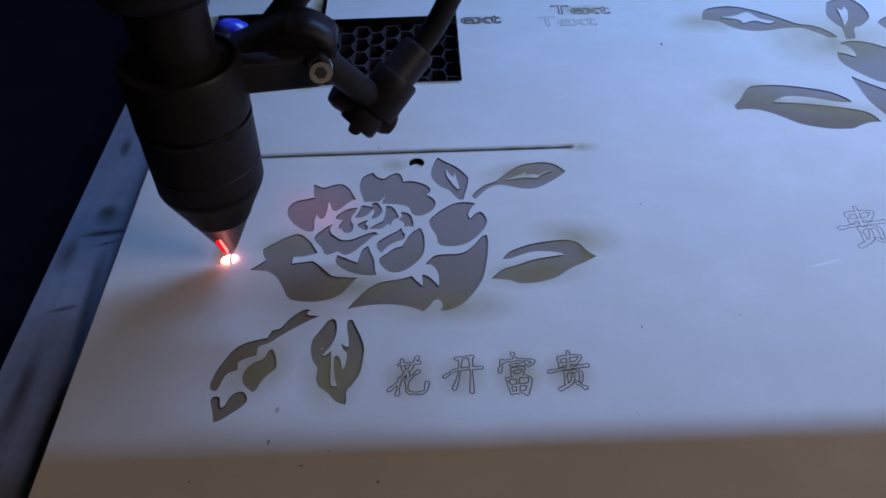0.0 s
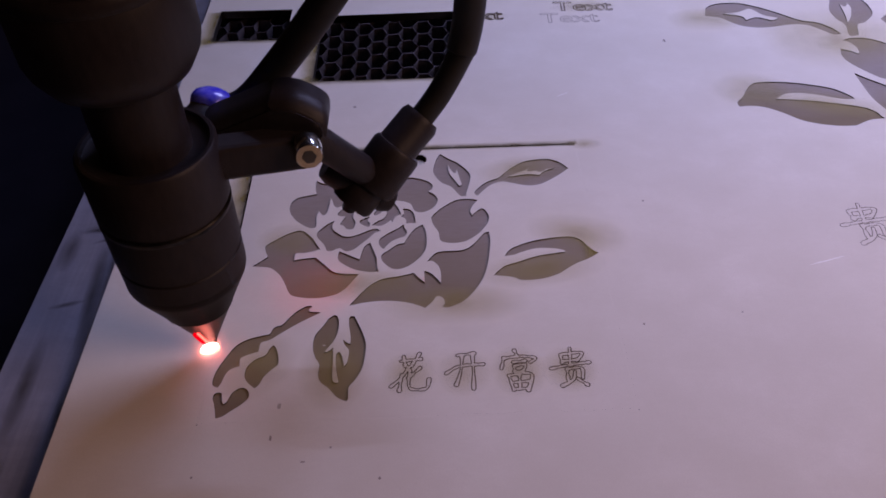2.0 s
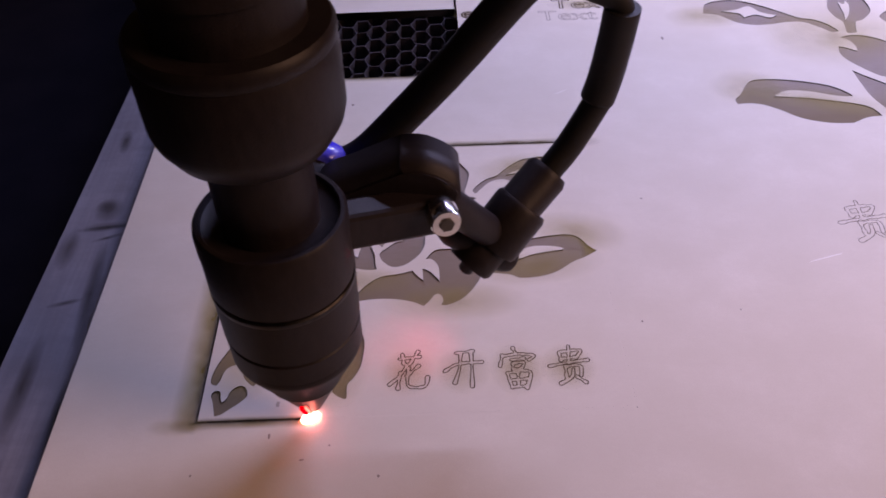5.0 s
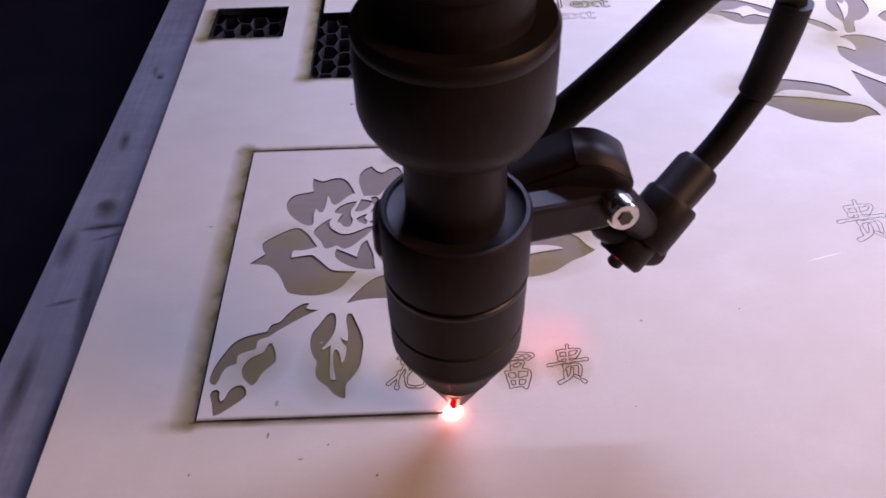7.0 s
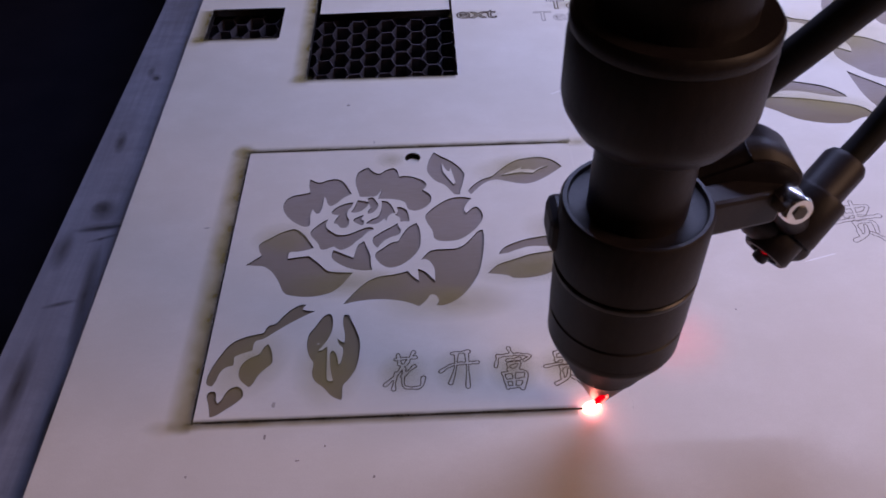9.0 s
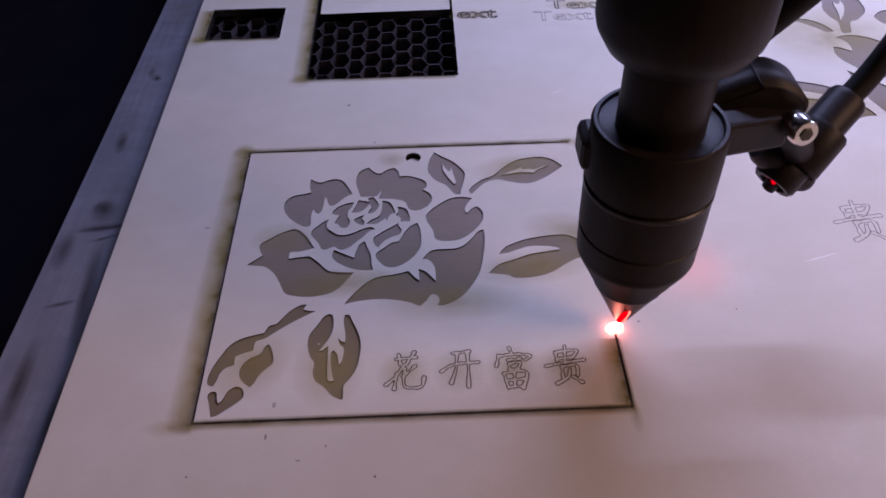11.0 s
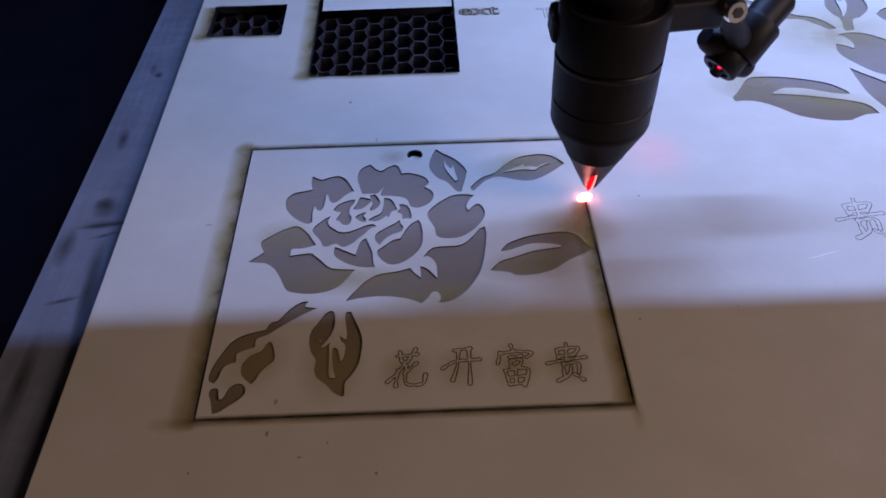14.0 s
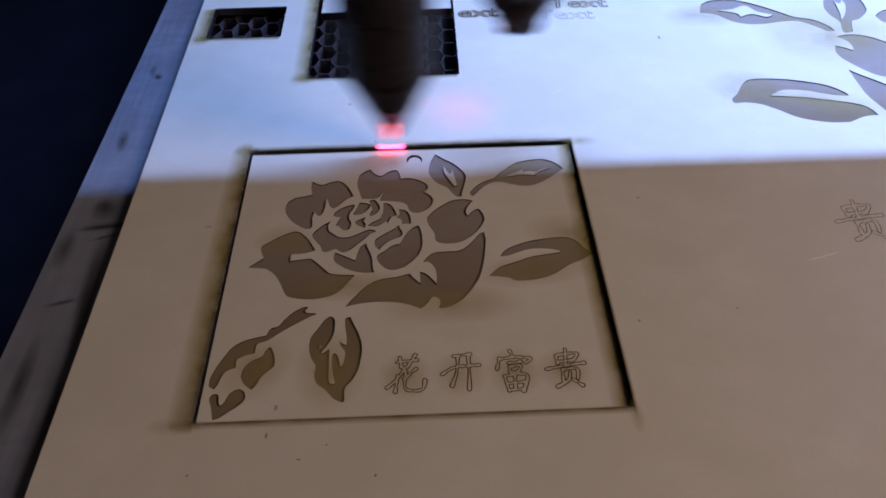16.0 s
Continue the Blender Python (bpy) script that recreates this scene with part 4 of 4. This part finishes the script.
# ---- the laser head; its origin is the point where the beam meets the board ----
def laser_head():
    h = empty("laser_head", "black metal laser cutting head with air nozzle and red pointer", "laser head")
    ax = Matrix.Translation((1.0 * K, 0, 0))
    cone = part("nozzle_cone", lathe([(1.0, 5.0), (1.8, 4.8), (2.2, 5.4), (7.9, 17.6), (8.15, 17.8), (8.15, 18.2), (12.7, 27.6), (13.1, 28.8), (13.1, 30)], ax), BLACK_TURNED, h, "shiny black conical air nozzle")
    # glowing disc in place of the spot that the pointer throws on the wood
    part("pointer_dot", lathe([(1.3, 0.06), (1.2, 0.1)], None, 24), RED_DOT, h, "emissive disc for the pointer's red light spot on the board")
    # two emissive strips on the cone stand in for its reflected light streak
    part("light_streak", lug([(-0.4, 5.4), (0.6, 5.4), (0.7, 11.8), (-0.4, 11.8)], -6.0, -1.6, 0.06, 0.467), STREAK_RED, cone, "emissive strip painting the red light streak on the nozzle")
    part("light_streak_edge", lug([(0.62, 5.4), (1.15, 5.4), (1.15, 12.2), (0.72, 12.2)], -6.15, -1.6, 0.05, 0.467), STREAK_BRIGHT, cone, "emissive strip painting the streak's bright edge")
    part("barrel", lathe([(13.1, 30), (13.2, 35.2), (12.9, 35.5), (12.9, 36.1), (13.3, 36.4), (13.4, 47.2), (13.0, 47.6), (13.0, 48.6)], ax), BLACK, h, "black anodised nozzle barrel")
    # worn edge; the lighter metal also paints the glints on the ring
    part("worn_glint_band", lathe([(13.3, 46.6), (13.52, 46.9), (13.52, 47.7), (13.2, 48.0)], ax), WORN_GLINT, h, "worn edge of the barrel, in brighter metal for its glints")
    ring = part("clamp_ring", lathe([(13.0, 48.6), (13.5, 49.0), (13.5, 61.8), (13.0, 62.5), (12.3, 62.5), (12.0, 61.7), (11.0, 61.3), (8.8, 61.2)], ax), BLACK, h, "black clamp ring round the barrel")
    part("clamp_ear", box(-13.9, -9.5, -1.0, 8.0, 50.5, 58.5, 1.6), BLACK, ring)
    part("inner_tube", lathe([(8.7, 56.6), (8.7, 80)], ax), BLACK, h, "smooth black lens tube")
    kx = Matrix.Translation((1.1 * K, 0, 0))
    part("focus_knob", lathe([(8.9, 79.0), (12.0, 78.8), (13.0, 79.3), (14.9, 82.6), (15.4, 84.6), (15.4, 94.5), (15.0, 96.0), (15.3, 96.4), (15.3, 98.2), (14.7, 99.0), (11.6, 99.0)], kx), BLACK, h, "wide black lock ring")
    part("upper_tube", lathe([(11.5, 99.0), (11.5, 106), (12.4, 106.4), (12.4, 129)], ax), BLACK, h, "black upper lens tube")
    # swing arm with the pointer
    bar = box(0, 22.5, 0, 6, -4, 4, 1.0)
    bar.transform(pose(10.8 * K, -1.6 * K, 57.0 * K, 0, 9, 22))
    part("swing_arm", bar, BLACK, h, "black flat bracket arm")
    part("lug", lug([(8, 50.5), (8, 56.5), (15, 60.0), (22.5, 63.2), (24, 63.8), (28.5, 63.4), (33.4, 60.4), (34.6, 57.4), (33, 53.5), (26, 52.5), (14, 51)], 8.6, 20.5), BLACK, h, "thick rounded black clamp lug")
    screw = part("screw", rod((30.6, 6.5, 56.2), (31.7, 1.4, 56.8), [(2.9, 0), (3.0, 0.1), (3.0, 0.85), (2.6, 1.0)]), CHROME, h, "bright steel hexagon socket screw")
    part("socket", rod((31.66, 1.5, 56.78), (31.76, 1.1, 56.83), [(1.5, 0), (1.45, 1)], 6), SOCKET, screw, "dark hexagonal recess")
    part("link", rod((31.0, 10.0, 55.5), (42.5, 19.0, 37.0), [(3.0, 0), (3.4, 0.1), (3.4, 0.9), (3.0, 1)]), BLACK, h, "short black link to the pointer clamp")
    part("pointer_clamp", rod((48.4, 23.3, 42.1), (41.2, 18.6, 34.6), [(5.6, 0), (6.1, 0.08), (6.1, 0.92), (5.7, 1)]), BLACK, h, "knurled black clamp round the pointer")
    part("cross_clamp", rod((31.6, 19.0, 40.6), (46.0, 19.2, 29.4), [(2.8, 0), (3.6, 0.1), (3.8, 0.3), (3.8, 0.7), (3.6, 0.9), (2.8, 1)], 20), BLACK, h, "black split clamp across the pointer")
    pointer = part("pointer_body", rod((54.2, 28.0, 47.2), (36.4, 16.4, 31.2), [(4.2, 0), (4.9, 0.05), (4.9, 0.7), (5.3, 0.72), (5.3, 0.97), (4.7, 1.0), (3.4, 1.0), (3.2, 0.97)]), BLACK, h, "slim black red-dot pointer body")
    part("lens", rod((36.75, 16.75, 31.25), (36.68, 16.75, 31.1), [(0.35, 0), (0.35, 1)], 24), RED_LENS, pointer, "glowing red lens")
    # added tube, aimed off the pointer's axis to make a red patch beside the beam
    part("added_lens_hood", hood((36.95, 16.72, 31.7), (36.05, 16.9, 29.6), 0.5, 1.7), BLACK, pointer, "short black hood added to narrow the lens glow")
    part("cable", tube([(54.0, 27.9, 47.0), (58.5, 30.0, 52.5), (63.9, 32.4, 62.0)], 2.9), RUBBER, h, "black cable sleeve of the pointer")
    part("shrink_sleeve", tube([(63.4, 32.4, 61.6), (64.6, 32.8, 67.0), (65.4, 32.4, 75.0), (65.8, 32.0, 82.0)], 3.5), RUBBER, h, "thick black heat-shrink sleeve")
    part("cable_tail", tube([(65.8, 32.0, 81.0), (64.6, 32.0, 83.6), (60.0, 32.5, 85.6), (50.0, 34.0, 89.0), (38.0, 38.0, 98.0)], 2.4), RUBBER, h)
    # air line
    fitting = part("air_fitting", rod((3.0, 18.0, 50.0), (8.6, 26.0, 53.6), [(4.6, 0), (4.6, 0.7), (4.2, 0.75), (4.2, 1)]), BLACK, h, "black push-in air fitting")
    part("collar", rod((7.2, 25.0, 53.0), (8.2, 26.6, 57.4), [(4.2, 0), (4.5, 0.15), (4.4, 0.55), (3.6, 0.82), (2.0, 0.97), (0.6, 1.0)]), BLUE, fitting, "blue plastic release collar")
    part("air_hose", tube([(8.5, 27.0, 50.5), (15.3, 27.6, 53.2), (24.4, 26.4, 63.4), (33.7, 24.4, 75.4), (43.4, 22.0, 89.2), (54.2, 18.0, 104.5), (61.8, 15.0, 120.0)], 3.5), RUBBER, h, "thick black air hose")
    return h


HEAD = laser_head()
FLAME_MESH = lathe([(1.1, 0.18), (1.7, 0.2), (1.8, 0.5), (1.4, 0.9), (0.7, 1.3), (0.25, 2.0)], None, 24)
FLAME_MESH.transform(pose(0, 0, 0, 0, 0, 25) @ Matrix.Diagonal((1.2, 0.8, 0.8, 1)))
FLAME = part("burning_point", FLAME_MESH, SPARK)
tagged(FLAME, "small white-pink flame where the beam burns the wood", "flame")


# ---- the gantry that carries the head ----
def gantry():
    g = empty("gantry_beam", "long dark metal gantry beam carrying the laser head", "gantry")
    part("beam", box(-260, 400, 5, 84, 135.5, 176, 0.6), BLACK, g)
    part("rail", box(-260, 400, 30, 50, 176.2, 182, 1.0), ALU, g, "grey linear rail")
    return g


GANTRY = gantry()


# ---- movement ----
def motions():
    stops = [0.0, CORNER, CORNER + 100 / SPEED, CORNER + 200 / SPEED]
    rows, ys = [], []
    t = 0.0
    times = sorted(set([round(0.25 * i, 2) for i in range(64)] + [round(s + d, 3) for s in stops[1:3] for d in (-0.1, 0.0, 0.1)] + [15.6, 15.7]))
    for t in times:
        if t <= 15.7:
            x, y = beam(t)
            rows.append((t, pose(x * K, y * K, 0)))
            ys.append((t, pose(0, y * K, 0)))
    rows += [(15.77, pose(0.1, 0.0998, 0)), (15.8, pose(0.099, 0.0998, 0)), (15.9, pose(0.080, 0.0999, 0)), (16.0, pose(0.0435, 0.1, 0))]
    ys += [(15.8, pose(0, 0.0998, 0)), (16.0, pose(0, 0.1, 0))]
    walk(HEAD, rows)
    # the flame dies with the beam and its ember falls through the bed
    free = CORNER + 200 / SPEED
    walk(FLAME, [row for row in rows if row[0] <= 15.7] + [(free, pose(0.1, 0.1, 0)), (free + 0.07, pose(0.1, 0.1, -0.04)), (16.0, pose(0.1, 0.1, -0.04))])
    walk(GANTRY, ys)
    # the panel drops onto the bed when the cut closes
    walk(PANEL, [(0.0, pose(0, 0, 0)), (free, pose(0, 0, 0)), (free + 0.07, pose(0, -0.0002, -0.00125, 0.1, 0, 0)), (16.0, pose(0, -0.0002, -0.00125, 0.1, 0, 0))])
    # burnt-through wood falls out of the slot behind the beam
    for ob, x, y, turn, t in BRIDGES:
        a, b = max(t - 0.06, 0.0), max(t + 0.06, 0.04)
        up, down = pose(x * K, y * K, 0, 0, 0, turn), pose(x * K, y * K, -0.0035, 0, 0, turn)
        rows = [(0.0, up)] if a > 0.03 else []
        rows += [(a, up), (b, down), (16.0, down)]
        walk(ob, rows)
    # smoke works its way out of the wood beside the beam
    for ob, x, y, face, t in SOOTS:
        if t < 0.1:
            continue
        a, b = t - 0.02, min(t + 0.25, 15.95)
        low, up = pose(x * K, y * K, -0.00008, 0, 0, face), pose(x * K, y * K, 0.00005, 0, 0, face)
        walk(ob, [(0.0, low), (a, low), (b, up), (16.0, up)])


motions()
